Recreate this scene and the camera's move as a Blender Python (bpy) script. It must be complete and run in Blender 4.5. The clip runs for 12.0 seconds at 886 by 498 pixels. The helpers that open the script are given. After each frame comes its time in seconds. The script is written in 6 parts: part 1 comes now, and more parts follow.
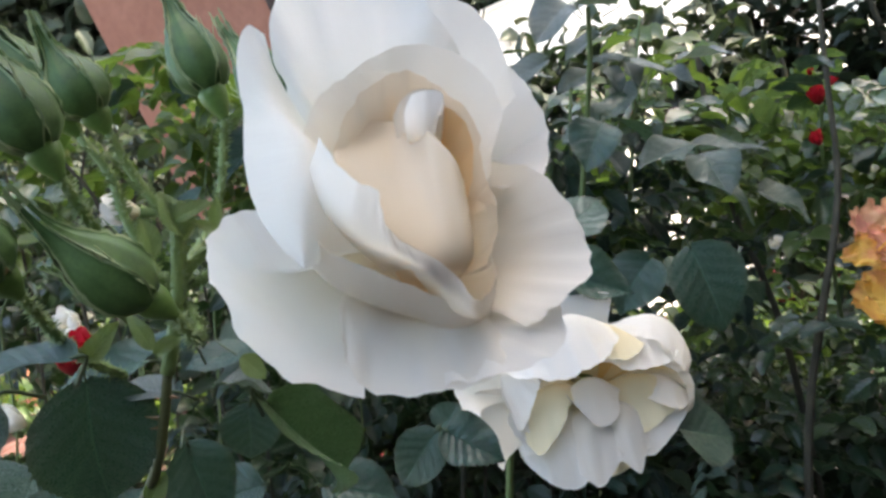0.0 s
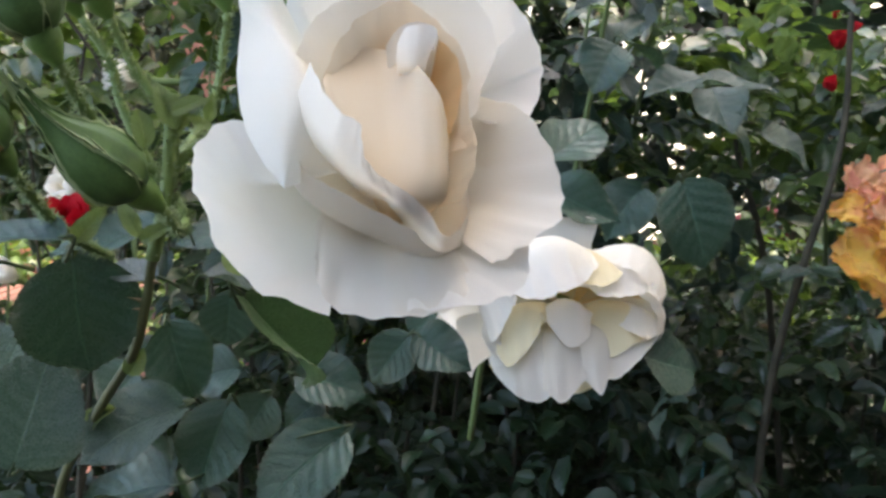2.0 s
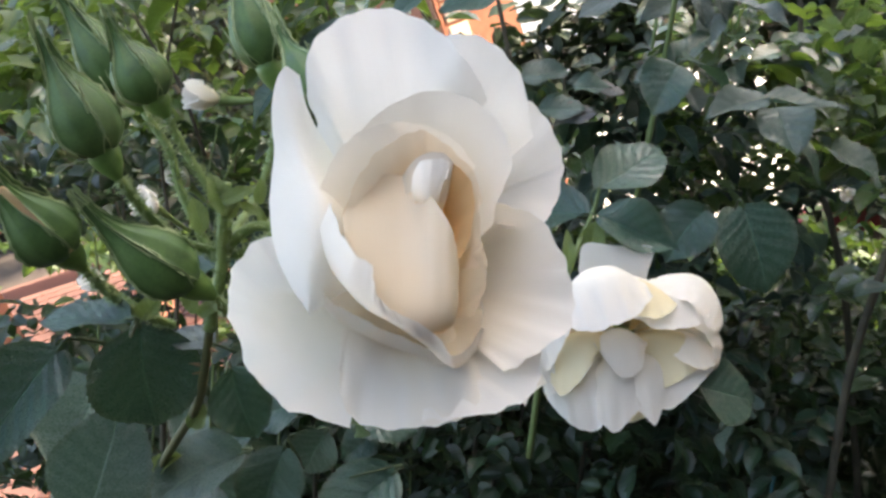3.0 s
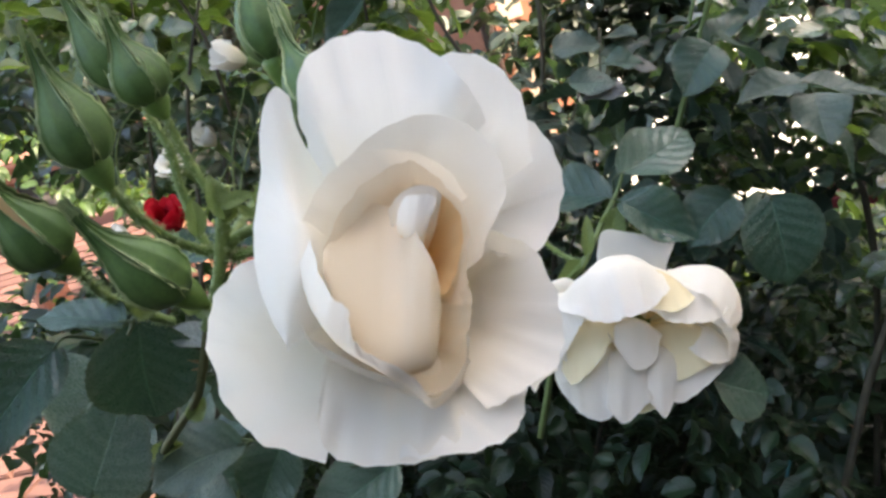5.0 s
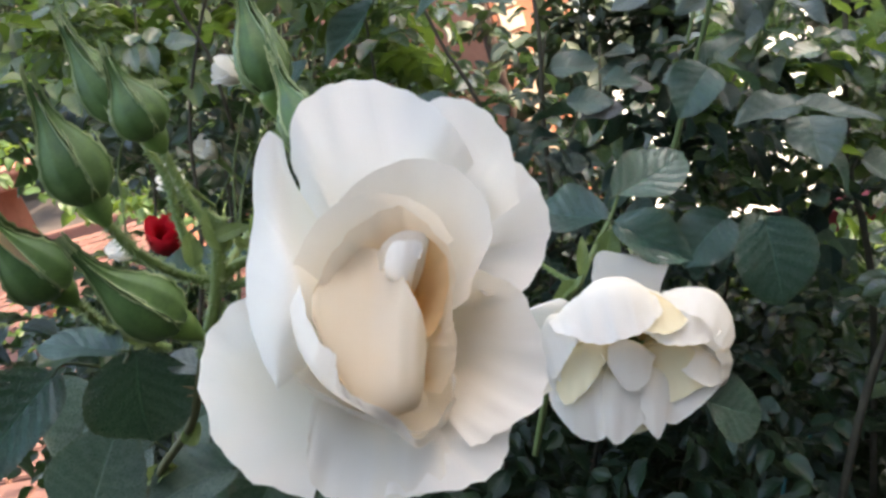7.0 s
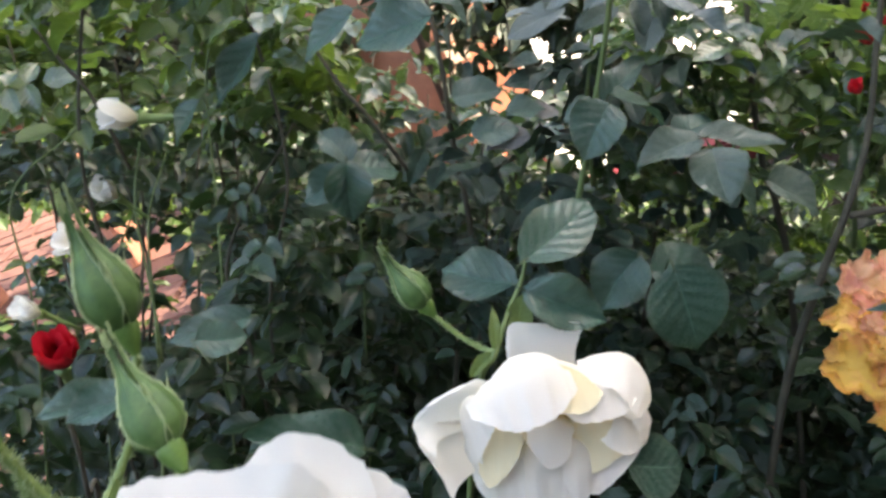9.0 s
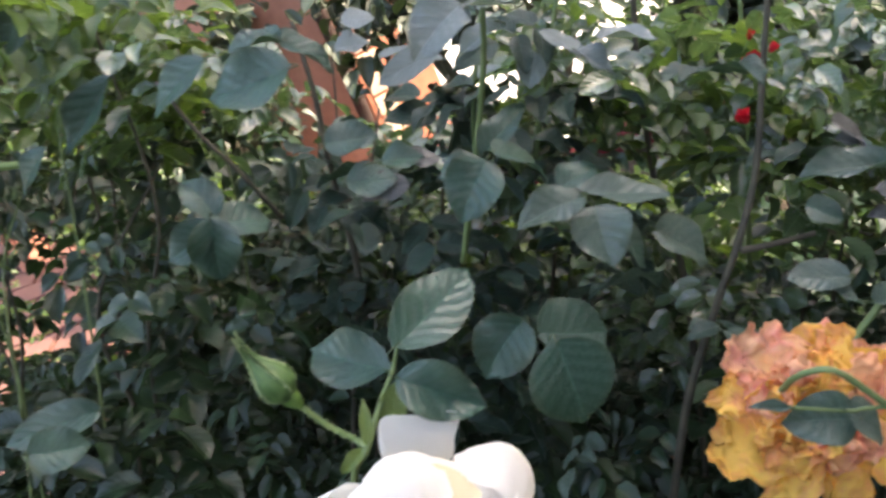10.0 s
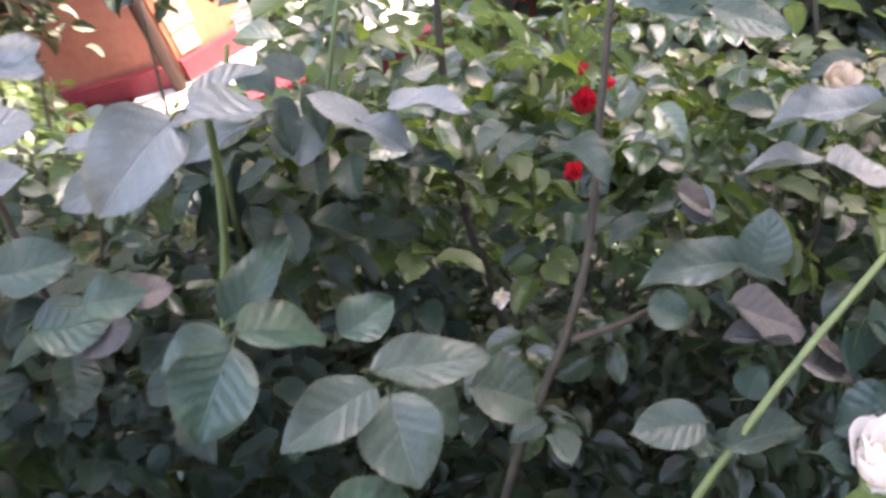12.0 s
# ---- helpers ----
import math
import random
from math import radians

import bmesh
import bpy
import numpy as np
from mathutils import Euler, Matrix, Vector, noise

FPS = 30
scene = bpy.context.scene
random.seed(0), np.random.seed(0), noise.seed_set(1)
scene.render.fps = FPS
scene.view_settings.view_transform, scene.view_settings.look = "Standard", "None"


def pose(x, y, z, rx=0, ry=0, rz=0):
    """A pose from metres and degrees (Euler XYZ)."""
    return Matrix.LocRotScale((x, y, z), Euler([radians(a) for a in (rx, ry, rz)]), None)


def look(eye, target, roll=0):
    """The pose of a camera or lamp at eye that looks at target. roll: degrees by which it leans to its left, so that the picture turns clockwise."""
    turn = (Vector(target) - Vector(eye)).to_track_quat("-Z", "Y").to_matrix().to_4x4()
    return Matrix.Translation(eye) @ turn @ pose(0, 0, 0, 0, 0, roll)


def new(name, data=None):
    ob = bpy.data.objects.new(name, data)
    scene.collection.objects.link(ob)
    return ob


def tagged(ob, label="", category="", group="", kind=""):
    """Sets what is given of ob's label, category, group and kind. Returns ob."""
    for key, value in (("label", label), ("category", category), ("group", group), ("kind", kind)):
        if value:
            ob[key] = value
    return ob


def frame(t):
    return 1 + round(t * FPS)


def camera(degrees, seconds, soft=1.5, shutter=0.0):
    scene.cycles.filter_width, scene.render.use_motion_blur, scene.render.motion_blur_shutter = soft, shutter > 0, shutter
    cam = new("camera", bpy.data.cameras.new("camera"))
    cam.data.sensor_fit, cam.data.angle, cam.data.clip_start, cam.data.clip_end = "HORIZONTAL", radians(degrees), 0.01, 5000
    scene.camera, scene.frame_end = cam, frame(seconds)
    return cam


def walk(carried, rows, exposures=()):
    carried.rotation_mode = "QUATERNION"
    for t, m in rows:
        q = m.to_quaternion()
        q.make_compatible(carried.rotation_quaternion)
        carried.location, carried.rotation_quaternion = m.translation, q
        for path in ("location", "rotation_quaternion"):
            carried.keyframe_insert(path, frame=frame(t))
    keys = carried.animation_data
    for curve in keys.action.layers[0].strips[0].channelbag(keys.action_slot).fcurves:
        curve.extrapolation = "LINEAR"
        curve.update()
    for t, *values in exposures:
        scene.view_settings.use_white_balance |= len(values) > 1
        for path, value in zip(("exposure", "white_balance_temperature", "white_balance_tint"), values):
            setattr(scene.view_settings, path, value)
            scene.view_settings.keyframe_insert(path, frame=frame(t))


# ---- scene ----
EXPOSURES = [(0.0, 2.80, 7800, 8), (2.5, 2.90, 8100, 9), (6.5, 2.88, 8100, 9), (8.5, 2.88, 8000, 10), (9.0, 3.10, 8000, 9), (9.5, 3.40, 7900, 11), (10.0, 3.12, 7900, 14), (10.5, 3.42, 7700, 20), (11.0, 3.55, 7000, 17), (12.0, 3.78, 8100, 31)]
cam = camera(57.0, 12.0, soft=2.8, shutter=0.4)
PATH = [
    (0, (0.0034, -0.1624, 1.1809), (-0.0436, 1.8363, 1.1260), -3.53),
    (0.5, (-0.0054, -0.1578, 1.1955), (0.0003, 1.8338, 1.0124), 0.10),
    (1, (0.0017, -0.1644, 1.1970), (0.0320, 1.8242, 0.9861), 2.22),
    (1.5, (-0.0014, -0.1676, 1.1913), (0.0539, 1.8142, 0.9276), 3.89),
    (2, (0.0084, -0.1683, 1.1883), (-0.0360, 1.8074, 0.8809), 3.05),
    (2.5, (0.0116, -0.1760, 1.2132), (-0.1532, 1.7900, 0.8851), 2.01),
    (4.5, (0.0337, -0.1676, 1.2246), (-0.2770, 1.7534, 0.7628), 3.52),
    (5, (0.0284, -0.1665, 1.2336), (-0.2768, 1.7521, 0.7587), 3.82),
    (5.5, (0.0264, -0.1678, 1.2402), (-0.2893, 1.7480, 0.7606), 4.00),
    (6, (0.0246, -0.1694, 1.2407), (-0.2916, 1.7492, 0.7730), 4.25),
    (6.5, (0.0291, -0.1687, 1.2367), (-0.2899, 1.7519, 0.7786), 4.44),
    (8.5, (0.0377, -0.1509, 1.2983), (-0.1731, 1.7610, 0.7504), 1.57),
    (9, (0.0437, -0.1284, 1.3242), (-0.1123, 1.7674, 0.7065), -0.02),
    (9.5, (0.0490, -0.1050, 1.3451), (-0.0140, 1.7898, 0.7081), -0.73),
    (10, (0.0724, -0.0699, 1.3684), (0.1089, 1.8120, 0.6923), -0.32),
    (10.5, (0.0860, -0.0184, 1.3897), (0.2423, 1.8321, 0.6472), 0.32),
    (11, (0.0849, 0.0103, 1.4138), (0.3236, 1.8280, 0.6143), 1.72),
    (11.5, (0.1210, 0.0593, 1.4254), (0.4106, 1.8514, 0.5861), 0.72),
    (12, (0.1173, 0.1347, 1.4536), (0.5930, 1.8247, 0.4957), 3.35),
]
# the bed and the path are set out on axes that lean 20 degrees sideways and 10 forward from the plumb line
LEAN = Matrix.Translation((0, 0, 1.2)) @ Matrix.Rotation(radians(-10), 4, "X") @ Matrix.Rotation(radians(20.5), 4, "Y") @ Matrix.Translation((0, 0, -1.2))
walk(cam, [(t, LEAN @ look(eye, target, roll)) for t, eye, target, roll in PATH], EXPOSURES)

# ---------------------------------------------------------------- light
world = bpy.data.worlds.new("sky")
scene.world = world
world.use_nodes = True
wn, wl = world.node_tree.nodes, world.node_tree.links
sky = wn.new("ShaderNodeTexSky")
sky.sky_type = "NISHITA"
sky.sun_disc = False
sky.sun_elevation, sky.sun_rotation = radians(50), radians(90)
sky.air_density, sky.dust_density = 1.0, 2.5
wn["Background"].inputs["Strength"].default_value = 0.15
wl.new(sky.outputs["Color"], wn["Background"].inputs["Color"])
sun_data = bpy.data.lights.new("sun", "SUN")
sun_data.energy, sun_data.angle, sun_data.color = 2.0, radians(0.6), (1.0, 0.95, 0.87)
sun = new("sun", sun_data)
sun.matrix_world = look((0.9, 0.0, 2.07), (0, 0, 1.0))


# ---------------------------------------------------------------- materials
class Nodes:
    """A short way to wire a material's nodes."""

    def __init__(self, name):
        self.mat = bpy.data.materials.new(name)
        self.mat.use_nodes = True
        self.nt = self.mat.node_tree
        self.bsdf = self.nt.nodes["Principled BSDF"]
        self.out = self.nt.nodes["Material Output"]

    def add(self, kind, ins=None, **props):
        n = self.nt.nodes.new(kind)
        for k, v in props.items():
            setattr(n, k, v)
        for k, v in (ins or {}).items():
            self.put(n.inputs[k], v)
        return n

    def put(self, socket, v):
        if isinstance(v, bpy.types.NodeSocket):
            self.nt.links.new(v, socket)
        else:
            socket.default_value = (*v, 1.0) if isinstance(v, tuple) and len(v) == 3 and socket.type == "RGBA" else v

    def math(self, op, a, b=0.0, c=0.0):
        n = self.add("ShaderNodeMath", {0: a, 1: b, 2: c}, operation=op)
        return n.outputs[0]

    def mix(self, f, a, b, blend="MIX"):
        n = self.add("ShaderNodeMix", data_type="RGBA", blend_type=blend)
        self.put(n.inputs["Factor"], f)
        self.put(n.inputs[6], a)
        self.put(n.inputs[7], b)
        return n.outputs[2]

    def ramp(self, f, lo, hi, a=0.0, b=1.0):
        n = self.add("ShaderNodeMapRange", {0: f, 1: lo, 2: hi, 3: a, 4: b})
        return n.outputs[0]

    def noise(self, scale, detail=3.0, rough=0.55, space="Object", dist=0.0):
        tc = self.add("ShaderNodeTexCoord")
        n = self.add("ShaderNodeTexNoise", {"Vector": tc.outputs[space], "Scale": scale, "Detail": detail, "Roughness": rough, "Distortion": dist})
        return n.outputs["Fac"]

    def bump(self, h, strength, distance):
        n = self.add("ShaderNodeBump", {"Height": h, "Strength": strength, "Distance": distance})
        self.put(self.bsdf.inputs["Normal"], n.outputs[0])
        return n.outputs[0]

    def uv(self):
        t = self.add("ShaderNodeTexCoord")
        s = self.add("ShaderNodeSeparateXYZ", {0: t.outputs["UV"]})
        return s.outputs[0], s.outputs[1]

    def base(self, colour, rough=0.5, spec=0.5):
        self.put(self.bsdf.inputs["Base Color"], colour)
        self.put(self.bsdf.inputs["Roughness"], rough)
        self.put(self.bsdf.inputs["Specular IOR Level"], spec)

    def thin(self, colour, share, normal=None):
        """Lets light through a thin blade."""
        t = self.add("ShaderNodeBsdfTranslucent")
        self.put(t.inputs["Color"], colour)
        if normal is not None:
            self.put(t.inputs["Normal"], normal)
        m = self.add("ShaderNodeMixShader", {0: share, 1: self.bsdf.outputs[0], 2: t.outputs[0]})
        self.nt.links.new(m.outputs[0], self.out.inputs["Surface"])
        return self.mat


def leaf_material(name, dark, light, through_col, share=0.28, rough=0.42, island=False, spec=0.75):
    m = Nodes(name)
    u, v = m.uv()
    a = m.math("ABSOLUTE", m.math("SUBTRACT", u, 0.5))
    if island:
        rnd = m.add("ShaderNodeNewGeometry").outputs["Random Per Island"]
    else:
        rnd = m.add("ShaderNodeObjectInfo").outputs["Random"]
    p = m.math("SUBTRACT", v, m.math("MULTIPLY", a, 0.62))
    bend = m.math("MULTIPLY", m.math("SUBTRACT", m.noise(45.0, 2.0), 0.5), 0.22)
    wave = m.math("SINE", m.math("MULTIPLY", m.math("ADD", p, bend), 40.0))
    vein = m.ramp(wave, 0.80, 1.0)
    rib = m.ramp(a, 0.0, 0.022, 1.0, 0.0)
    lines = m.math("MAXIMUM", m.math("MULTIPLY", vein, 0.34), rib)
    blot = m.noise(55.0, 4.0)
    col = m.mix(m.ramp(rnd, 0.0, 1.0), dark, light)
    col = m.mix(m.ramp(blot, 0.35, 0.7, 0.0, 0.45), col, tuple(c * 0.6 for c in dark))
    edge = m.ramp(a, 0.40, 0.5)
    col = m.mix(m.math("MULTIPLY", edge, 0.25), col, (0.09, 0.075, 0.03))
    col = m.mix(m.math("MULTIPLY", lines, 0.5), col, tuple(min(1, c * 1.9 + 0.02) for c in light))
    spot = m.ramp(m.noise(240.0, 2.0), 0.70, 0.78)
    col = m.mix(m.math("MULTIPLY", spot, 0.14), col, (0.10, 0.075, 0.035))
    m.base(col, m.ramp(blot, 0.3, 0.7, rough - 0.10, rough + 0.10), spec)
    # the blade swells between sunken side veins, and a net of finer ones joins them
    h = m.math("ADD", m.math("MULTIPLY", m.ramp(wave, 1.0, -0.2), 0.9), m.math("MULTIPLY", m.noise(230.0, 2.0), 0.12))
    h = m.math("SUBTRACT", h, m.math("MULTIPLY", rib, 0.9))
    nrm = m.bump(h, 0.7 if not island else 0.25, 0.0009)
    return m.thin(m.mix(0.5, col, through_col), share, nrm)


def petal_material(name, rim, heart, rib=0.12, share=0.3, rough=0.55, stain=None):
    m = Nodes(name)
    u, v = m.uv()
    n = m.noise(90.0, 4.0)
    f = m.ramp(m.math("ADD", v, m.math("MULTIPLY", m.math("SUBTRACT", n, 0.5), 0.25)), 0.15, 0.85)
    col = m.mix(f, heart, rim)
    col = m.mix(m.ramp(m.noise(35.0, 3.0), 0.45, 0.75, 0.0, 0.22), col, heart)
    if stain:
        edge = m.math("MAXIMUM", m.ramp(v, 0.88, 1.0), m.ramp(m.math("ABSOLUTE", m.math("SUBTRACT", u, 0.5)), 0.43, 0.5))
        blush = m.ramp(m.noise(75.0, 4.0, 0.65), 0.46, 0.64)
        col = m.mix(m.math("MULTIPLY", blush, 0.75), col, stain[0])
        col = m.mix(m.math("MULTIPLY", edge, m.ramp(n, 0.35, 0.6, 0.1, 0.9)), col, stain[1])
        col = m.mix(m.ramp(m.noise(300.0, 2.0), 0.66, 0.76, 0.0, 0.22), col, stain[2])
    m.base(col, rough, 0.3)
    line = m.add("ShaderNodeCombineXYZ", {0: m.math("MULTIPLY", u, 60.0), 1: m.math("MULTIPLY", v, 2.5)})
    rad = m.add("ShaderNodeTexNoise", {"Vector": line.outputs[0], "Scale": 1.0, "Detail": 3.0}).outputs["Fac"]
    h = m.math("ADD", m.math("MULTIPLY", rad, 0.6), m.math("MULTIPLY", m.noise(120.0, 3.0), 0.8))
    nrm = m.bump(h, rib, 0.0005)
    return m.thin(m.mix(0.5, col, rim), share, nrm)


def plain_material(name, a, b, scale, rough=0.7, bump=0.4, depth=0.001, spec=0.4, random_tone=0.0, metal=0.0):
    m = Nodes(name)
    n = m.noise(scale, 5.0, 0.6)
    col = m.mix(m.ramp(n, 0.32, 0.68), a, b)
    fine = m.noise(scale * 9, 3.0, 0.6)
    col = m.mix(m.ramp(fine, 0.4, 0.75, 0.0, 0.35), col, tuple(c * 0.55 for c in a))
    if random_tone:
        r = m.add("ShaderNodeObjectInfo").outputs["Random"]
        col = m.mix(m.ramp(r, 0.0, 1.0, 0.0, random_tone), col, tuple(min(1.0, c * 1.6) for c in b))
    m.base(col, m.ramp(n, 0.3, 0.7, rough - 0.08, rough + 0.1), spec)
    m.put(m.bsdf.inputs["Metallic"], metal)
    m.bump(fine, bump, depth)
    return m.mat


LEAF = leaf_material("rose_leaf_green", (0.012, 0.050, 0.034), (0.031, 0.090, 0.060), (0.11, 0.20, 0.06), 0.15, 0.32)
# darker copy of the rose leaf, with the bush's deep shade in its colour
LEAF_SHADE = leaf_material("rose_leaf_shaded", (0.007, 0.026, 0.018), (0.020, 0.052, 0.034), (0.08, 0.15, 0.05), 0.14, 0.40, spec=0.4)
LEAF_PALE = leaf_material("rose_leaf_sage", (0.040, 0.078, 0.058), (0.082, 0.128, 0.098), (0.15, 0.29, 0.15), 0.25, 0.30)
# the sky's pale sheen on upper leaves is painted into this base colour
LEAF_PALE_SHEEN = leaf_material("rose_leaf_pale_sheen", (0.120, 0.160, 0.155), (0.185, 0.225, 0.222), (0.24, 0.34, 0.12), 0.22, 0.30)
LEAF_FRESH = leaf_material("rose_leaf_fresh", (0.036, 0.090, 0.028), (0.060, 0.13, 0.042), (0.13, 0.24, 0.07), 0.16, 0.42)
LEAF_DULL = leaf_material("rose_leaf_purple_grey", (0.075, 0.075, 0.075), (0.115, 0.115, 0.105), (0.16, 0.2, 0.08), 0.18, 0.32)
# the bush's inner leaves: depth shade is put into this dark colour
LEAF_BUSH_SHADED = leaf_material("shaded_bush_leaves", (0.005, 0.017, 0.010), (0.028, 0.062, 0.030), (0.14, 0.27, 0.05), 0.18, 0.36, island=True, spec=0.45)
# young leaves' own light green, also used to paint sunlight on farther leaves
LEAF_LIT = leaf_material("young_and_sunlit_leaves", (0.035, 0.075, 0.02), (0.085, 0.15, 0.035), (0.30, 0.46, 0.06), 0.4, 0.45, island=True)
# same leaves toward the top, with skylight put into a brighter colour
LEAF_TOP_LIT = leaf_material("top_lit_bush_leaves", (0.022, 0.055, 0.028), (0.120, 0.180, 0.095), (0.24, 0.40, 0.07), 0.28, 0.24, island=True, spec=1.0)
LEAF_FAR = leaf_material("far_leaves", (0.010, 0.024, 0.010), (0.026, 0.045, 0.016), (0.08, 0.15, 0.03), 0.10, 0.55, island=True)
BRACT = leaf_material("bract_green", (0.13, 0.20, 0.05), (0.19, 0.27, 0.08), (0.4, 0.5, 0.12), 0.3, 0.5)
PETAL = petal_material("white_petal", (0.93, 0.90, 0.85), (0.86, 0.79, 0.60), share=0.52)
# cream of the heart, its colour darkened to hold the hollow's shade
PETAL_CREAM = petal_material("cream_petal", (0.80, 0.69, 0.54), (0.80, 0.56, 0.30), share=0.30)
PETAL_BLUSH = petal_material("ivory_petal", (0.87, 0.82, 0.74), (0.83, 0.71, 0.51), share=0.38)
# butter yellow that also paints the khaki shade inside the second rose
PETAL_BUTTER = petal_material("butter_petal", (0.82, 0.73, 0.50), (0.78, 0.58, 0.27), share=0.35)
PETAL_PEACH = petal_material("peach_petal", (0.84, 0.62, 0.36), (0.82, 0.40, 0.11))
ORANGE_STAIN = ((0.90, 0.34, 0.20), (0.42, 0.14, 0.04), (0.34, 0.11, 0.03))
PETAL_ORANGE = petal_material("orange_petal", (0.95, 0.60, 0.14), (0.95, 0.70, 0.14), 0.7, 0.50, 0.6, ORANGE_STAIN)
PETAL_PINK = petal_material("faded_pink_petal", (0.95, 0.55, 0.32), (0.95, 0.64, 0.22), 0.7, 0.50, 0.6, ((0.90, 0.32, 0.30), (0.46, 0.15, 0.05), (0.35, 0.12, 0.05)))
PETAL_RED = petal_material("red_petal", (0.45, 0.010, 0.022), (0.20, 0.004, 0.010))
PETAL_SCARLET = petal_material("scarlet_petal", (0.60, 0.02, 0.035), (0.45, 0.012, 0.02))
PETAL_DRY = petal_material("dry_petal", (0.66, 0.58, 0.45), (0.5, 0.36, 0.2), 0.9, 0.2, 0.7, ((0.6, 0.5, 0.36), (0.42, 0.28, 0.14), (0.25, 0.14, 0.07)))
LEAF_STALK = plain_material("leaf_stalk", (0.035, 0.06, 0.022), (0.07, 0.10, 0.04), 80, 0.55, 0.3, 0.0002)
STEM = plain_material("green_stem", (0.13, 0.20, 0.06), (0.20, 0.27, 0.09), 60, 0.5, 0.3, 0.0003)
SEPAL = plain_material("green_sepal", (0.040, 0.092, 0.022), (0.085, 0.160, 0.042), 160, 0.5, 0.3, 0.0003)
SEPAL_EDGE = plain_material("pale_sepal_edge", (0.21, 0.29, 0.12), (0.32, 0.38, 0.20), 200, 0.6, 0.3, 0.0003)
HIP = plain_material("green_hip", (0.085, 0.165, 0.035), (0.13, 0.225, 0.055), 90, 0.42, 0.2, 0.0003)
RED_STEM = plain_material("red_brown_stem", (0.075, 0.080, 0.032), (0.13, 0.135, 0.052), 70, 0.55, 0.4, 0.0004)
CANE = plain_material("green_cane", (0.10, 0.15, 0.05), (0.16, 0.21, 0.08), 45, 0.55, 0.4, 0.0004)
BARK = plain_material("brown_cane_bark", (0.042, 0.038, 0.026), (0.095, 0.082, 0.055), 60, 0.85, 0.9, 0.001)
THORN = plain_material("thorn", (0.22, 0.11, 0.06), (0.30, 0.2, 0.1), 200, 0.5, 0.2, 0.0002)
STAKE = plain_material("teal_plastic", (0.01, 0.09, 0.10), (0.015, 0.13, 0.14), 80, 0.4, 0.1, 0.0002)
SOIL = plain_material("garden_soil", (0.035, 0.026, 0.018), (0.075, 0.055, 0.04), 9, 0.95, 1.0, 0.02)
PAVER = plain_material("terracotta_paver", (0.105, 0.046, 0.036), (0.155, 0.074, 0.058), 6, 0.85, 0.5, 0.002, random_tone=0.5)
GROUT = plain_material("earthy_mortar", (0.060, 0.045, 0.037), (0.095, 0.072, 0.060), 14, 0.95, 0.6, 0.002)
TERRACOTTA = plain_material("terracotta_plaster", (0.34, 0.14, 0.09), (0.44, 0.20, 0.14), 3, 0.9, 0.5, 0.003)
ORANGE_PLASTER = plain_material("orange_plaster", (0.42, 0.15, 0.085), (0.52, 0.21, 0.125), 4, 0.9, 0.5, 0.003)
BRICK = plain_material("pale_cream_brick", (0.56, 0.40, 0.28), (0.68, 0.50, 0.38), 12, 0.9, 0.6, 0.002, random_tone=0.4)
# for the added unseen walls; dark so that they bounce little light
SHADE_WALL = plain_material("unseen_shade_wall", (0.06, 0.06, 0.055), (0.12, 0.115, 0.10), 4, 0.95, 0.8, 0.01)
PALE_STONE = plain_material("pale_stone_paving", (0.55, 0.53, 0.50), (0.68, 0.66, 0.62), 1.5, 0.9, 0.4, 0.004)
WHITEWASH = plain_material("white_plaster", (0.76, 0.75, 0.73), (0.84, 0.83, 0.81), 2.5, 0.9, 0.4, 0.003)
MAROON = plain_material("maroon_paint", (0.20, 0.025, 0.04), (0.28, 0.05, 0.06), 8, 0.55, 0.3, 0.001)
DARK_METAL = plain_material("dark_brown_metal", (0.035, 0.02, 0.016), (0.06, 0.035, 0.028), 20, 0.5, 0.2, 0.0005, metal=0.3)


# ---------------------------------------------------------------- mesh tools
def mesh_object(name, verts, faces, material, parent=None, label="", uvs=None, smooth=True, kind=""):
    me = bpy.data.meshes.new(name)
    me.from_pydata([tuple(v) for v in verts], [], faces)
    if smooth:
        me.polygons.foreach_set("use_smooth", [True] * len(me.polygons))
    if uvs is not None:
        layer = me.uv_layers.new(name="UVMap")
        loops = np.zeros(len(me.loops), dtype=np.int32)
        me.loops.foreach_get("vertex_index", loops)
        layer.data.foreach_set("uv", np.asarray(uvs, dtype=np.float32)[loops].ravel())
    for m in material if isinstance(material, (list, tuple)) else [material]:
        me.materials.append(m)
    me.update()
    ob = new(name, me)
    if parent is not None:
        ob.parent = parent
    tagged(ob, label=label, kind=kind)
    return ob


def thing(name, at, label, category, group="", kind=""):
    e = new(name)
    e.empty_display_size = 0.01
    e.location = at
    tagged(e, label, category, group, kind)
    return e


def grid_faces(rows, cols, wrap=False):
    out = []
    for i in range(rows - 1):
        for j in range(cols - (0 if wrap else 1)):
            k = (j + 1) % cols
            out.append((i * cols + j, i * cols + k, (i + 1) * cols + k, (i + 1) * cols + j))
    return out


def spline(points, steps):
    """Catmull-Rom through the points."""
    P = [Vector(p) for p in points]
    P = [P[0] * 2 - P[1]] + P + [P[-1] * 2 - P[-2]]
    out = []
    for i in range(1, len(P) - 2):
        a, b, c, d = P[i - 1 : i + 3]
        for s in range(steps):
            t = s / steps
            out.append(0.5 * (2 * b + (c - a) * t + (2 * a - 5 * b + 4 * c - d) * t * t + (3 * b - a - 3 * c + d) * t**3))
    out.append(P[-2])
    return out


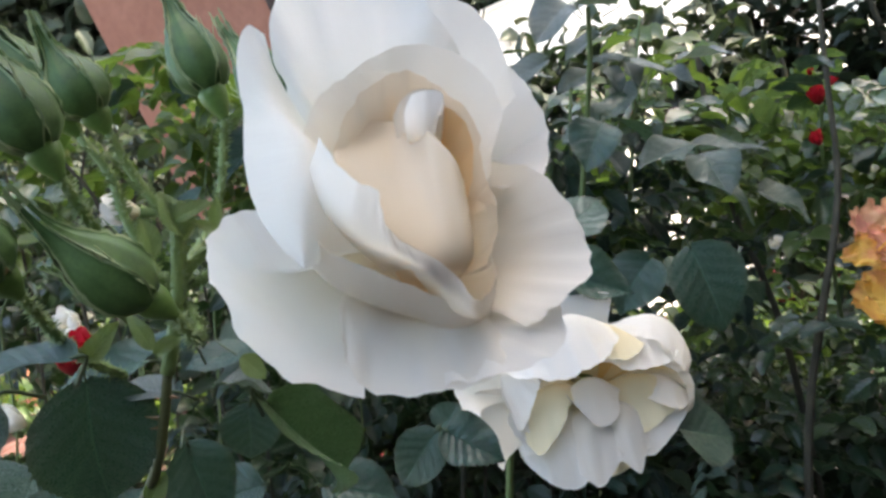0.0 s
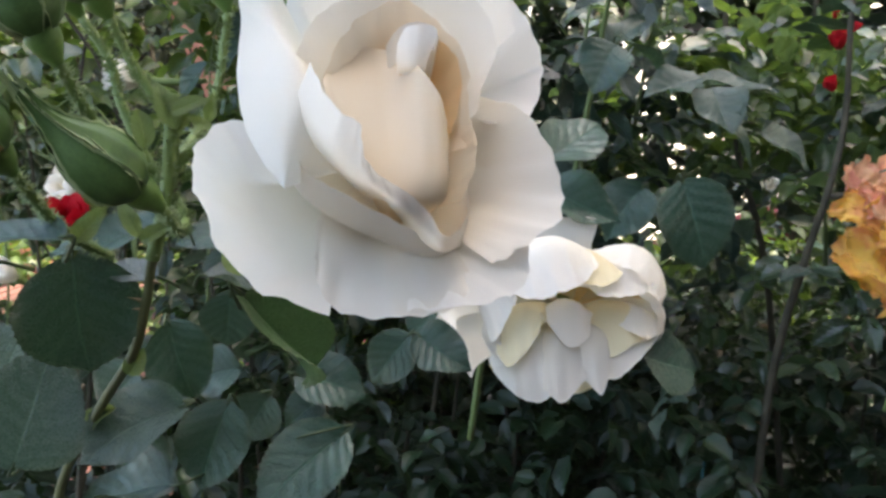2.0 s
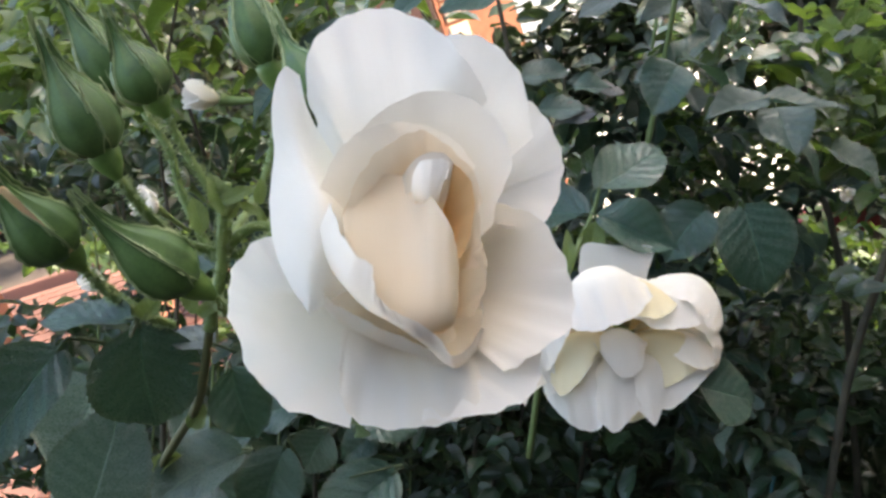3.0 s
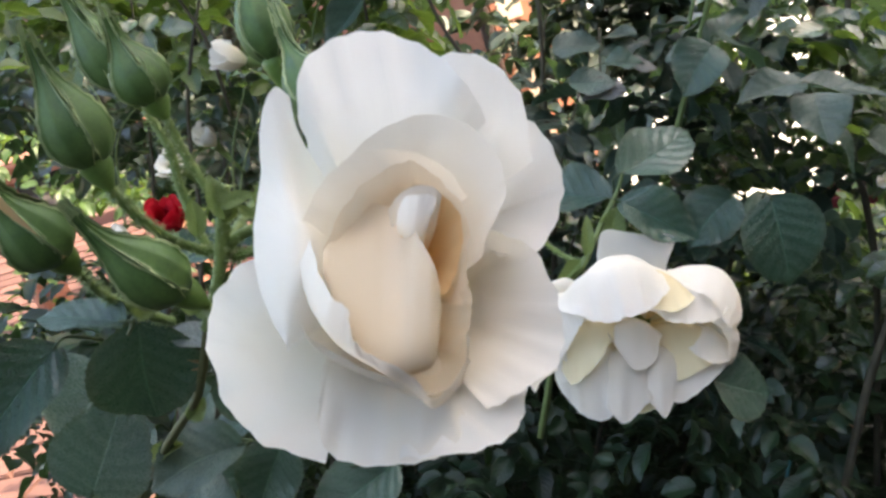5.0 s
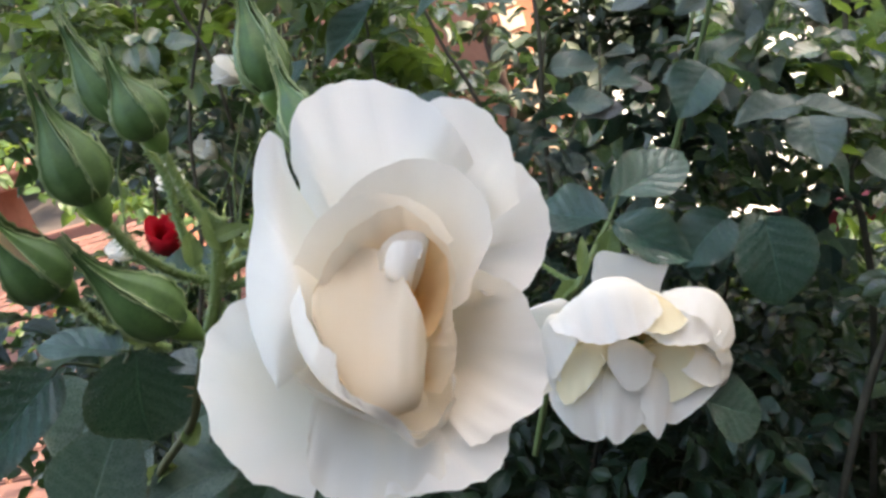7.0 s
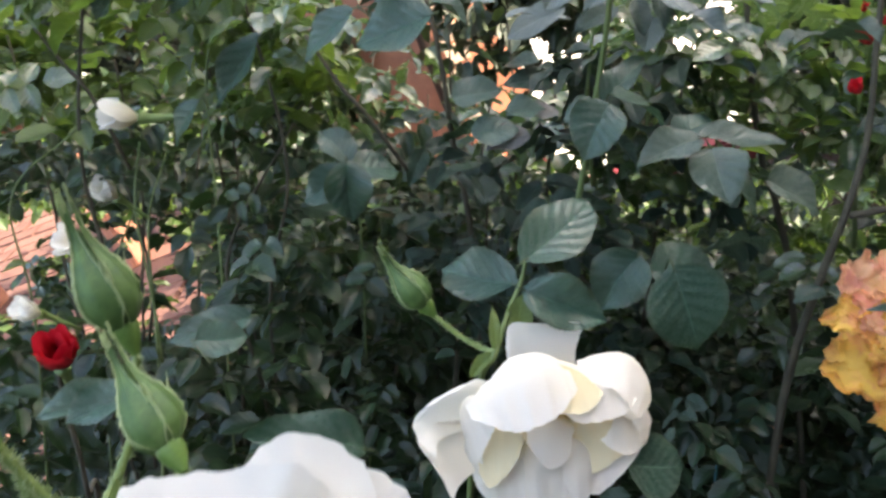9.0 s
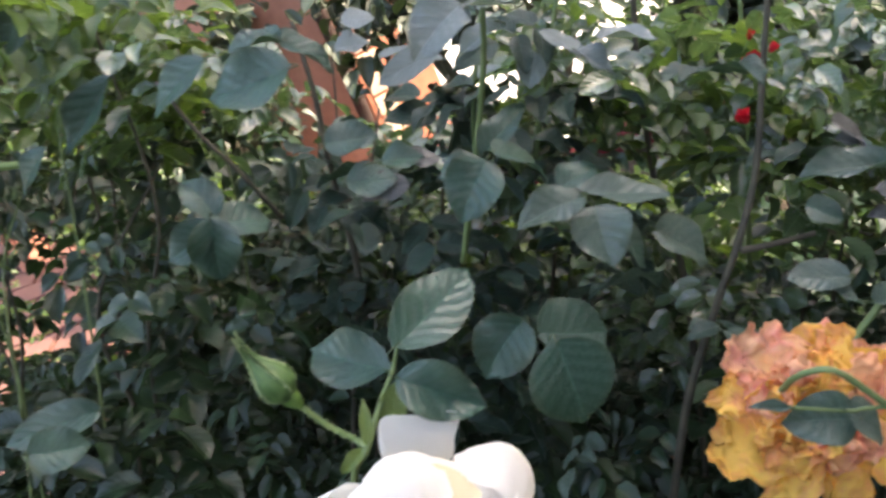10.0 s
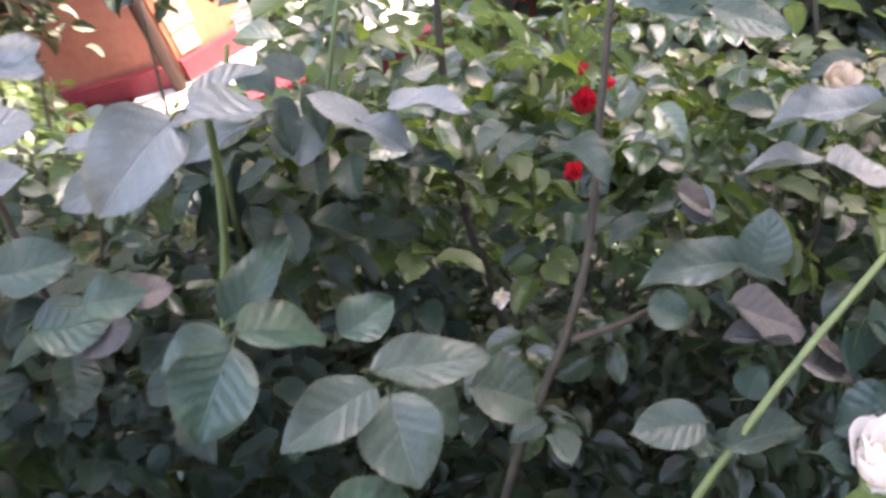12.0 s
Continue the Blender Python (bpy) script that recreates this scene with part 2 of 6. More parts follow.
def tube(points, r0, r1, seg=8, steps=5, wobble=0.06, tip=False):
    """Vertices and faces of a tapering round stem along points."""
    C = spline(points, steps)
    verts, n = [], len(C)
    side = None
    for i, c in enumerate(C):
        d = (C[min(i + 1, n - 1)] - C[max(i - 1, 0)]).normalized()
        side = (side - d * side.dot(d)) if side is not None else d.orthogonal()
        side.normalize()
        up = d.cross(side)
        r = r0 + (r1 - r0) * i / (n - 1)
        for k in range(seg):
            a = 2 * math.pi * k / seg
            w = 1 + wobble * noise.noise(c * 120 + Vector((k, 0, 0)))
            verts.append(c + (side * math.cos(a) + up * math.sin(a)) * r * w)
    faces = grid_faces(n, seg, True)
    faces.append(tuple(range(seg - 1, -1, -1)))
    faces.append(tuple(range((n - 1) * seg, n * seg)))
    return verts, faces, C


def spikes(curve, count, length, radius, seed, lift=0.0):
    """Small cones standing off a stem."""
    rng = random.Random(seed)
    verts, faces = [], []
    for _ in range(count):
        i = rng.randrange(len(curve) - 1)
        p = curve[i].lerp(curve[i + 1], rng.random())
        d = (curve[i + 1] - curve[i]).normalized()
        o = d.orthogonal().normalized()
        out = Matrix.Rotation(rng.uniform(0, 6.283), 3, d) @ o
        ln = length * rng.uniform(0.6, 1.2)
        q = len(verts)
        foot = p + out * lift
        across = d.cross(out)
        w = ln * 0.22
        verts += [foot + d * w, foot - d * w * 0.5 + across * w * 0.6, foot - d * w * 0.5 - across * w * 0.6, foot + out * ln - d * ln * rng.uniform(0, 0.4)]
        faces += [(q, q + 1, q + 3), (q + 1, q + 2, q + 3), (q + 2, q, q + 3)]
    return verts, faces


def leaf_shape(seed, long=12, wide=4, serration=0.06, fold=0.16, droop=0.16, wave=0.03, point=0.16):
    """A rose leaflet one unit long and wide: base at the origin, tip at +y, face to +z."""
    rng = random.Random(seed)
    ph = rng.uniform(0, 6)
    lean = rng.uniform(-0.05, 0.05)
    verts, uvs = [], []
    cols = 2 * wide + 1
    for i in range(long + 1):
        v = i / long
        half = 0.5 * (math.sin(math.pi * min(1.0, v**0.84)) ** 0.66) * (1 - 0.8 * point * v)
        if v > 0.86:
            half *= 1 - 0.42 * (v - 0.86) / 0.14
        if i == 0:
            half = 0.03
        for j in range(cols):
            s = (j - wide) / wide
            e = abs(s)
            x = s * half
            y = v - 0.05 * e * e * (1 - v)
            if e > 0.99 and 0 < i < long:
                x *= 1 + serration * (1 if i % 2 else -0.6)
                y += serration * 0.35 * (1 if i % 2 else -0.4)
            z = fold * e * half * 2 * 0.5 - droop * v * v + wave * math.sin(v * 9 + ph + (2.0 if s > 0 else 0)) * e * e
            z += 0.03 * math.sin(v * 5 + ph * 2) * (0.5 - e)
            # the blade swells between its side veins
            z += (0.0032 + 0.0015 * math.sin(ph)) * math.sin(40 * (v - 0.31 * e)) * min(1.0, 4 * e) * min(1.0, 3 * (1.05 - e)) * (long > 20)
            x += lean * math.sin(v * math.pi)
            verts.append((x, y, z))
            uvs.append((0.5 + 0.5 * s, v))
    return np.array(verts), grid_faces(long + 1, cols), np.array(uvs)


def leaf_mesh(name, material, shape):
    verts, faces, uvs = shape
    ob = mesh_object(name, verts, faces, material, uvs=uvs)
    me = ob.data
    bpy.data.objects.remove(ob)
    return me


SHAPES = [leaf_shape(k, 36, 6, 0.022, 0.16 + 0.12 * (k % 3), 0.08 + 0.08 * (k % 4), 0.03 + 0.022 * (k % 3), 0.08 + 0.05 * (k % 2)) for k in range(6)]
LEAF_BANK = {m.name: [leaf_mesh("leaflet", m, s) for s in SHAPES] for m in (LEAF, LEAF_SHADE, LEAF_PALE, LEAF_PALE_SHEEN, LEAF_FRESH, LEAF_DULL, BRACT)}
SIMPLE = [leaf_shape(20 + k, 6, 2, 0.05, 0.25 + 0.1 * k, 0.12 + 0.08 * k, 0.04, 0.12) for k in range(3)]


def blade_matrix(base, tip, width, normal):
    b, t = Vector(base), Vector(tip)
    y = t - b
    ln = y.length
    y.normalize()
    z = Vector(normal)
    z = (z - y * z.dot(y)).normalized()
    x = y.cross(z)
    m = Matrix((x * width, y * ln, z * ln)).transposed().to_4x4()
    m.translation = b
    return m


def leaflet(base, tip, width, normal, material, parent, seed, name="leaflet"):
    ob = new(name, LEAF_BANK[material.name][seed % len(SHAPES)])
    ob.parent = parent
    ob.matrix_basis = Matrix.Translation(-Vector(parent.location)) @ blade_matrix(base, tip, width, normal)
    return ob


leaf_count = [0]


def compound_leaf(label, rows):
    """One rose leaf: its leaflets and the stalks that join them."""
    root = sum((Vector(r[0]) for r in rows), Vector()) / len(rows)
    th = thing("rose_leaf", root, label, "rose leaf", "leaves of the rose bush")
    low = label.lower()
    mat = LEAF
    if "pale" in low or "sage" in low or "silvery" in low or "grey-green" in low:
        mat = LEAF_PALE
    # these leaves get the colour with the sky sheen painted in
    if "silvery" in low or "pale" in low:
        mat = LEAF_PALE_SHEEN
    if "fresh" in low:
        mat = LEAF_FRESH
    if "purple" in low or "lilac" in low:
        mat = LEAF_DULL
    for r in rows:
        leaf_count[0] += 1
        leaflet(*r, mat, th, leaf_count[0] * 5 + 1)
    for r in rows:
        b = Vector(r[0])
        back = b - (Vector(r[1]) - b) * 0.12
        end = back.lerp(root, 0.6) + Vector((0, 0.006, -0.004)) if len(rows) > 1 and (b - root).length < 0.04 else back - Vector((0, -0.012, 0.010))
        v, f, _ = tube([b + (Vector(r[1]) - b) * 0.03, back, end], 0.0004, 0.0006, 6, 3)
        mesh_object("leaf_stalk", [p - root for p in v], f, LEAF_STALK, th)
    return th


def scatter_leaves(name, matrices, material, label, category):
    """A mass of small leaves as one object."""
    verts, faces, uvs, n = [], [], [], 0
    for k, m in enumerate(matrices):
        sv, sf, su = SIMPLE[k % len(SIMPLE)]
        M = np.array(m)
        verts.append(sv @ M[:3, :3].T + M[:3, 3])
        faces.append(np.array(sf) + n)
        uvs.append(su)
        n += len(sv)
    V, Fa, U = np.concatenate(verts), np.concatenate(faces), np.concatenate(uvs)
    me = bpy.data.meshes.new(name)
    me.vertices.add(len(V))
    me.vertices.foreach_set("co", V.astype(np.float32).ravel())
    me.loops.add(Fa.size)
    me.loops.foreach_set("vertex_index", Fa.astype(np.int32).ravel())
    me.polygons.add(len(Fa))
    me.polygons.foreach_set("loop_start", np.arange(0, Fa.size, 4, dtype=np.int32))
    me.polygons.foreach_set("use_smooth", np.ones(len(Fa), dtype=bool))
    layer = me.uv_layers.new(name="UVMap")
    layer.data.foreach_set("uv", U[Fa.ravel()].astype(np.float32).ravel())
    me.materials.append(material)
    me.update(calc_edges=True)
    ob = new(name, me)
    return tagged(ob, label, category, kind="stuff")


def spray_matrices(rng, at, size, leaflets=5):
    """Blades of one compound leaf that hangs at a point."""
    yaw = rng.uniform(0, 6.283)
    fall = rng.uniform(-0.7, 0.25)
    d = Vector((math.cos(yaw) * math.cos(fall), math.sin(yaw) * math.cos(fall), math.sin(fall)))
    up = Vector((rng.gauss(0, 0.5), rng.gauss(-0.15, 0.5), 1)).normalized()
    side = d.cross(up).normalized()
    nrm = side.cross(d).normalized()
    out = []
    p = Vector(at)
    for k in range((leaflets - 1) // 2):
        for s in (-1, 1):
            a = (d * 0.35 + side * s).normalized()
            nn = (nrm + Vector((rng.gauss(0, 0.3), rng.gauss(0, 0.3), 0))).normalized()
            ln = size * rng.uniform(0.75, 1.0)
            q = p + d * size * 0.62 * k + side * s * size * 0.08
            out.append(blade_matrix(q, q + a * ln + Vector((0, 0, -0.15 * ln)), ln * rng.uniform(0.62, 0.8), nn))
    q = p + d * size * 0.62 * (leaflets - 1) / 2
    ln = size * 1.15
    out.append(blade_matrix(q, q + d * ln, ln * 0.7, nrm))
    return out


# ---------------------------------------------------------------- ground and distance
def box(name, lo, hi, material, parent=None, label="", bevel=0.0):
    bm = bmesh.new()
    bmesh.ops.create_cube(bm, size=1)
    for v in bm.verts:
        v.co = Vector((lo[i] + (hi[i] - lo[i]) * (v.co[i] + 0.5) for i in range(3)))
    if bevel:
        bmesh.ops.bevel(bm, geom=bm.edges, offset=bevel, segments=2, affect="EDGES")
    me = bpy.data.meshes.new(name)
    bm.to_mesh(me)
    bm.free()
    me.materials.append(material)
    ob = new(name, me)
    if parent is not None:
        ob.parent = parent
    return tagged(ob, label)


def make_ground():
    n, verts = 90, []
    xs = [math.copysign(abs(k / 45 - 1) ** 3 * 400, k - 45) for k in range(91)]
    for y in xs:
        for x in xs:
            near = math.exp(-(x * x + (y - 1) ** 2) / 6)
            verts.append((x, y + 1, 0.03 * near * noise.noise(Vector((x * 2, y * 2, 0)))))
    ob = mesh_object("ground", verts, grid_faces(91, 91), SOIL)
    tagged(ob, "dark garden soil under the rose bushes", "ground", kind="structure")


make_ground()

def paving():
    """Terracotta pavers beyond the rose bed and their raised edge."""
    base = box("pavement", (-9.0, 1.5, 0.0), (-0.5, 8.9, 0.02), GROUT)
    tagged(base, "worn terracotta paved path with earthy joints", "pavement", kind="structure")
    me = None
    rng = random.Random(4)
    for i in range(13):
        for j in range(22):
            x, y = -5.5 + i * 0.36 + (0.18 if j % 2 else 0), 1.62 + j * 0.19
            if me is None:
                ob = box("paver", (0, 0, 0), (0.345, 0.175, 0.045), PAVER, bevel=0.006)
                me = ob.data
                bpy.data.objects.remove(ob)
            ob = new("paver", me)
            ob.parent = base
            ob.matrix_basis = pose(x, y, 0.004 * rng.random(), rng.gauss(0, 0.4), rng.gauss(0, 0.4), rng.gauss(0, 0.4))
    edge = box("brick_edging", (-6.5, 5.82, 0.021), (-1.9, 5.94, 0.13), PAVER, bevel=0.01)
    tagged(edge, "raised terracotta brick edging along the paved path", "edging")


def terracotta_house():
    """A corner of the house: a shaded front, a sunlit flank, a downpipe and pale bricks where they meet."""
    th = thing("house", (-0.27, 3.05, 0), "terracotta-coloured house corner with a few pale bricks", "house")
    front = pose(0, 0, 0, 0, 0, -14)
    flank = pose(0, 0, 0, 0, 0, 24)
    box("wall", (-0.75, 0, 0), (-0.002, 0.3, 5.5), TERRACOTTA, th).matrix_basis = front
    box("plinth", (-0.75, -0.03, 0), (-0.03, -0.002, 0.10), MAROON, th, "maroon painted plinth").matrix_basis = front
    box("wall", (0, 0, 0), (0.31, 0.3, 5.5), ORANGE_PLASTER, th, "sunlit orange plaster flank").matrix_basis = flank
    box("plinth", (0.0, -0.03, 0), (0.31, -0.002, 0.10), MAROON, th, "maroon painted plinth").matrix_basis = flank
    box("roof", (-1.1, -0.3, 5.5), (0.6, 0.9, 5.7), PAVER, th)
    v, f, _ = tube([(-0.03, -0.045, 0), (-0.03, -0.045, 2.0), (-0.03, -0.045, 5.4)], 0.026, 0.026, 10, 4, 0.0)
    mesh_object("downpipe", v, f, DARK_METAL, th, "dark brown downpipe")
    ob = box("brick", (0, 0, 0), (0.10, 0.06, 0.078), BRICK, bevel=0.004)
    me = ob.data
    bpy.data.objects.remove(ob)
    for k in range(60):
        ob = new("brick", me)
        ob.parent = th
        ob.matrix_basis = flank @ pose(0.02, -0.006, 0.11 + k * 0.089) @ Matrix.Diagonal((1.0 if k % 2 else 0.86, 1, 1, 1))


def bright_court():
    """The sunlit court beyond the bushes, its maroon kerb and its low white wall."""
    court = box("court_paving", (-0.48, 2.68, 0.0), (12.0, 8.6, 0.016), PALE_STONE)
    tagged(court, "bright pale stone court in full sun", "pavement", kind="structure")
    kerb = box("kerb", (-1.5, 2.56, 0), (7.0, 2.67, 0.10), MAROON, bevel=0.012)
    tagged(kerb, "maroon painted kerb along the court", "kerb")
    th = thing("garden_wall", (5.0, 8.7, 0), "white plastered garden wall with a flat coping", "wall")
    box("wall", (-5.0, 0, 0), (3.4, 0.22, 1.6), WHITEWASH, th)
    box("coping", (-5.05, -0.04, 1.602), (3.45, 0.26, 1.66), PALE_STONE, th, bevel=0.01)


paving()
terracotta_house()
bright_court()


def planter():
    th = thing("planter_box", (-2.62, 3.6, 0.047), "long shallow terracotta planter on tall legs beside the path", "planter")
    box("trough", (-0.52, -0.15, 0.80), (0.52, 0.15, 0.86), TERRACOTTA, th, bevel=0.012)
    box("rim", (-0.55, -0.18, 0.862), (0.55, 0.18, 0.90), TERRACOTTA, th, bevel=0.012)
    for s in (-0.45, 0.45):
        box("leg", (s - 0.03, -0.12, 0.0), (s + 0.03, 0.12, 0.80), TERRACOTTA, th, bevel=0.01)


planter()


def unseen_shade_walls():
    """Added out of view: a house beside the bed to shade the near roses, and a dark wall behind the viewer to cut
    frontal light.
    """
    th = thing("house", (2.5, -1.5, 0), "added unseen dark house beside the bed that keeps sun off the roses", "house")
    box("wall", (0, -4.5, 0), (0.3, 2.60, 5.6), SHADE_WALL, th)
    box("roof", (-0.3, -4.8, 5.6), (1.6, 2.68, 5.8), PAVER, th)
    th = thing("garden_wall", (0.0, -3.2, 0), "added unseen dark wall behind the viewer that cuts frontal light", "wall")
    box("wall", (-6.0, -0.3, 0), (2.5, 0.0, 2.8), SHADE_WALL, th)
    box("coping", (-6.05, -0.34, 2.802), (2.5, 0.04, 2.88), PALE_STONE, th, bevel=0.01)


unseen_shade_walls()


def far_shrub(at, size, n, seed, label, low=0.2):
    r = random.Random(seed)
    th = thing("shrub", at, label, "shrub", "shrubs behind the roses")
    v, f, _ = tube([(0, 0, 0), (0.05, 0, size[2] * 0.5), (0.0, 0.05, size[2] * 0.85)], 0.05, 0.015, 8, 4)
    mesh_object("trunk", v, f, BARK, th)
    for k in range(5):
        a = k * 1.3
        v, f, _ = tube([(0.02, 0, size[2] * 0.25), (math.cos(a) * size[0] * 0.3, math.sin(a) * size[1] * 0.3, size[2] * 0.55), (math.cos(a) * size[0] * 0.42, math.sin(a) * size[1] * 0.42, size[2] * 0.8)], 0.025, 0.006, 7, 4)
        mesh_object("limb", v, f, BARK, th)
    ms = []
    clumps = [Vector((r.gauss(0, 0.3) * size[0], r.gauss(0, 0.3) * size[1], size[2] * r.uniform(low, 1.0))) for _ in range(26)]
    for _ in range(n):
        c = r.choice(clumps)
        p = c + Vector((r.gauss(0, 0.13) * size[0], r.gauss(0, 0.13) * size[1], r.gauss(0, 0.07) * size[2]))
        d = Vector((r.gauss(0, 1), r.gauss(0, 1), r.gauss(-0.2, 0.6))).normalized()
        ln = r.uniform(0.05, 0.09)
        ms.append(blade_matrix(p, p + d * ln, ln * 0.55, (r.gauss(0, 0.5), r.gauss(0, 0.5), 1)))
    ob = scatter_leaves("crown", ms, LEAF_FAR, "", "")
    ob.parent = th


far_shrub((-0.80, 2.84, 0), (0.40, 0.30, 0.9), 1500, 1, "dark leafy shrub against the terracotta house")
far_shrub((-1.55, 4.2, 0), (0.9, 0.6, 1.8), 3000, 5, "green shrub beside the paved path")
far_shrub((-4.6, 7.4, 0), (2.2, 1.2, 3.6), 3800, 2, "tall dense shrub across the path")
far_shrub((-2.6, 7.2, 0), (1.6, 0.9, 2.2), 2600, 3, "low green shrub across the path")
far_shrub((0.92, 2.32, 0), (0.55, 0.40, 1.1), 2800, 14, "low dark shrub at the kerb of the court")
far_shrub((1.50, 2.32, 0), (0.60, 0.45, 1.2), 2800, 15, "dark dense shrub behind the rose bed")
far_shrub((2.15, 2.34, 0), (0.8, 0.5, 1.3), 2800, 11, "dark dense shrub at the edge of the court")
far_shrub((3.2, 3.1, 0), (1.1, 0.8, 1.8), 3000, 12, "tall dark shrub at the edge of the court")
far_shrub((4.7, 3.9, 0), (1.6, 1.0, 2.4), 3000, 13, "broad dark shrub beside the court")
far_shrub((1.12, 1.62, 0), (0.42, 0.32, 0.62), 2200, 17, "low dark shrub beside the rose bed")
far_shrub((1.6, 1.72, 0), (0.5, 0.36, 0.7), 2400, 18, "low dark shrub beside the rose bed")
far_shrub((0.24, 2.18, 0), (0.62, 0.3, 1.08), 1300, 16, "slender bush with a high dark crown before the court", 0.72)


def tree_line():
    """The dark trees that close the view behind the wall."""
    r = random.Random(9)
    ms = []
    for _ in range(26000):
        x = r.uniform(-11, 14)
        h = 7.0 + 1.6 * noise.noise(Vector((x * 0.5, 0, 0)))
        z = r.uniform(0.1, 1.0) * h
        y = 9.8 + 0.9 * noise.noise(Vector((x * 0.9, z * 0.9, 5))) + r.gauss(0, 0.45)
        d = Vector((r.gauss(0, 1), r.gauss(-0.3, 1), r.gauss(-0.4, 0.6))).normalized()
        ln = r.uniform(0.20, 0.36)
        ms.append(blade_matrix((x, y, z), Vector((x, y, z)) + d * ln, ln * 0.6, (r.gauss(0, 0.6), r.gauss(-0.9, 0.5), 0.5)))
    for _ in range(7000):
        x, z = r.uniform(-12, 15), r.uniform(0.0, 7.6)
        d = Vector((r.gauss(0, 1), 0.2 * r.gauss(0, 1), r.gauss(-0.4, 0.6))).normalized()
        ms.append(blade_matrix((x, 11.2 + r.gauss(0, 0.2), z), Vector((x, 11.2, z)) + d * 0.55, 0.36, (r.gauss(0, 0.3), -1, 0.3)))
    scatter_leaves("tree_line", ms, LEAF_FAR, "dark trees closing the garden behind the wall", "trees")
    for k in range(9):
        x = -10 + k * 2.8
        v, f, _ = tube([(0, 0, 0), (0.1, 0, 1.8), (0.0, 0.1, 4.4)], 0.14, 0.05, 9, 4)
        th = thing("tree_trunk", (x, 10.2, 0), "dark brown trunk among the far trees", "tree trunk", "far trees")
        mesh_object("trunk", v, f, BARK, th)


tree_line()


PLUMB = set(bpy.data.objects)


# ---------------------------------------------------------------- canes and stems
def cane(label, thorny, points, r0, r1):
    th = thing("rose_cane", points[-1], label, "rose cane", "canes of the rose bush")
    o = Vector(points[-1])
    v, f, c = tube(points, r0, r1, 9, 8, 0.18)
    mat = BARK if ("brown" in label or "dark" in label or "old" in label) else CANE
    if "stake" in label:
        mat = STAKE
    mesh_object("cane_wood", [p - o for p in v], f, mat, th)
    if thorny:
        v, f = spikes(c, 9, 0.007, 0.002, len(label), r0 * 0.9)
        mesh_object("thorns", [p - o for p in v], f, THORN, th, kind="stuff", smooth=False)
    return th


# canes of the bush
cane("grey-brown rose cane with a few thorns", True, [(0.259, 0.7, 1.348), (0.272, 0.7, 1.259), (0.297, 0.7, 1.153), (0.316, 0.7, 1.109), (0.353, 0.72, 0.995), (0.447, 0.8, 0.601)], 0.0026, 0.0040)
cane("thick old rose cane, green above and brown below", True, [(0.334, 0.58, 1.377), (0.334, 0.57, 1.293), (0.335, 0.56, 1.205), (0.323, 0.55, 1.142), (0.315, 0.56, 1.082), (0.306, 0.58, 0.957), (0.312, 0.6, 0.706)], 0.0022, 0.0042)
cane("short side branch of an old rose cane", False, [(0.326, 0.548, 1.142), (0.355, 0.55, 1.147), (0.391, 0.56, 1.152)], 0.0032, 0.0022)
cane("bright green rose cane leaning across the bush", False, [(0.507, 0.47, 1.293), (0.462, 0.455, 1.246), (0.413, 0.44, 1.195), (0.377, 0.43, 1.145), (0.353, 0.425, 1.098), (0.329, 0.42, 0.994)], 0.0021, 0.0028)
cane("thin green rose shoot carrying pale leaves", False, [(0.108, 0.455, 1.338), (0.11, 0.47, 1.303), (0.108, 0.5, 1.243), (0.1, 0.53, 1.142)], 0.0017, 0.0026)
cane("slender upright green rose shoot", False, [(0.18, 0.6, 1.364), (0.175, 0.6, 1.326), (0.172, 0.61, 1.282), (0.166, 0.62, 1.195)], 0.0012, 0.0020)
cane("slender dark rose shoot", False, [(-0.033, 0.6, 1.321), (-0.018, 0.6, 1.259), (-0.009, 0.61, 1.193), (0.007, 0.62, 1.11), (0.019, 0.64, 0.978)], 0.0020, 0.0030)
cane("dark diagonal rose twig", False, [(-0.374, 0.58, 1.288), (-0.356, 0.585, 1.258), (-0.334, 0.59, 1.225), (-0.322, 0.62, 1.154)], 0.0016, 0.0020)
cane("short dark rose twig", False, [(-0.113, 0.5, 1.288), (-0.09, 0.51, 1.249), (-0.071, 0.52, 1.224), (-0.043, 0.55, 1.174)], 0.0014, 0.0020)
cane("thin upright rose twig", False, [(0.117, 0.62, 1.325), (0.113, 0.62, 1.268), (0.113, 0.62, 1.218), (0.124, 0.64, 1.141)], 0.0016, 0.0020)
cane("upright rose twig with thorns", True, [(0.377, 0.75, 1.331), (0.391, 0.75, 1.248), (0.405, 0.75, 1.159), (0.429, 0.77, 1.045)], 0.0018, 0.0024)
# stalks of the leaves and flowers
cane("green stalk above the second white rose", False, [(0.055, 0.332, 1.168), (0.052, 0.33, 1.154), (0.046, 0.325, 1.139), (0.038, 0.31, 1.117), (0.029, 0.32, 1.089), (0.022, 0.36, 0.977)], 0.0011, 0.0024)
cane("bent green stalk in front of the orange rose", False, [(0.28, 0.25, 1.175), (0.268, 0.25, 1.184), (0.251, 0.25, 1.194), (0.242, 0.26, 1.186), (0.245, 0.28, 1.167)], 0.0016, 0.0015)
cane("green stalk carrying the orange rose down into the bush", False, [(0.269, 0.3, 1.14), (0.307, 0.33, 1.097), (0.35, 0.36, 1.034), (0.43, 0.42, 0.824), (0.667, 0.45, -0.417)], 0.0022, 0.0034)
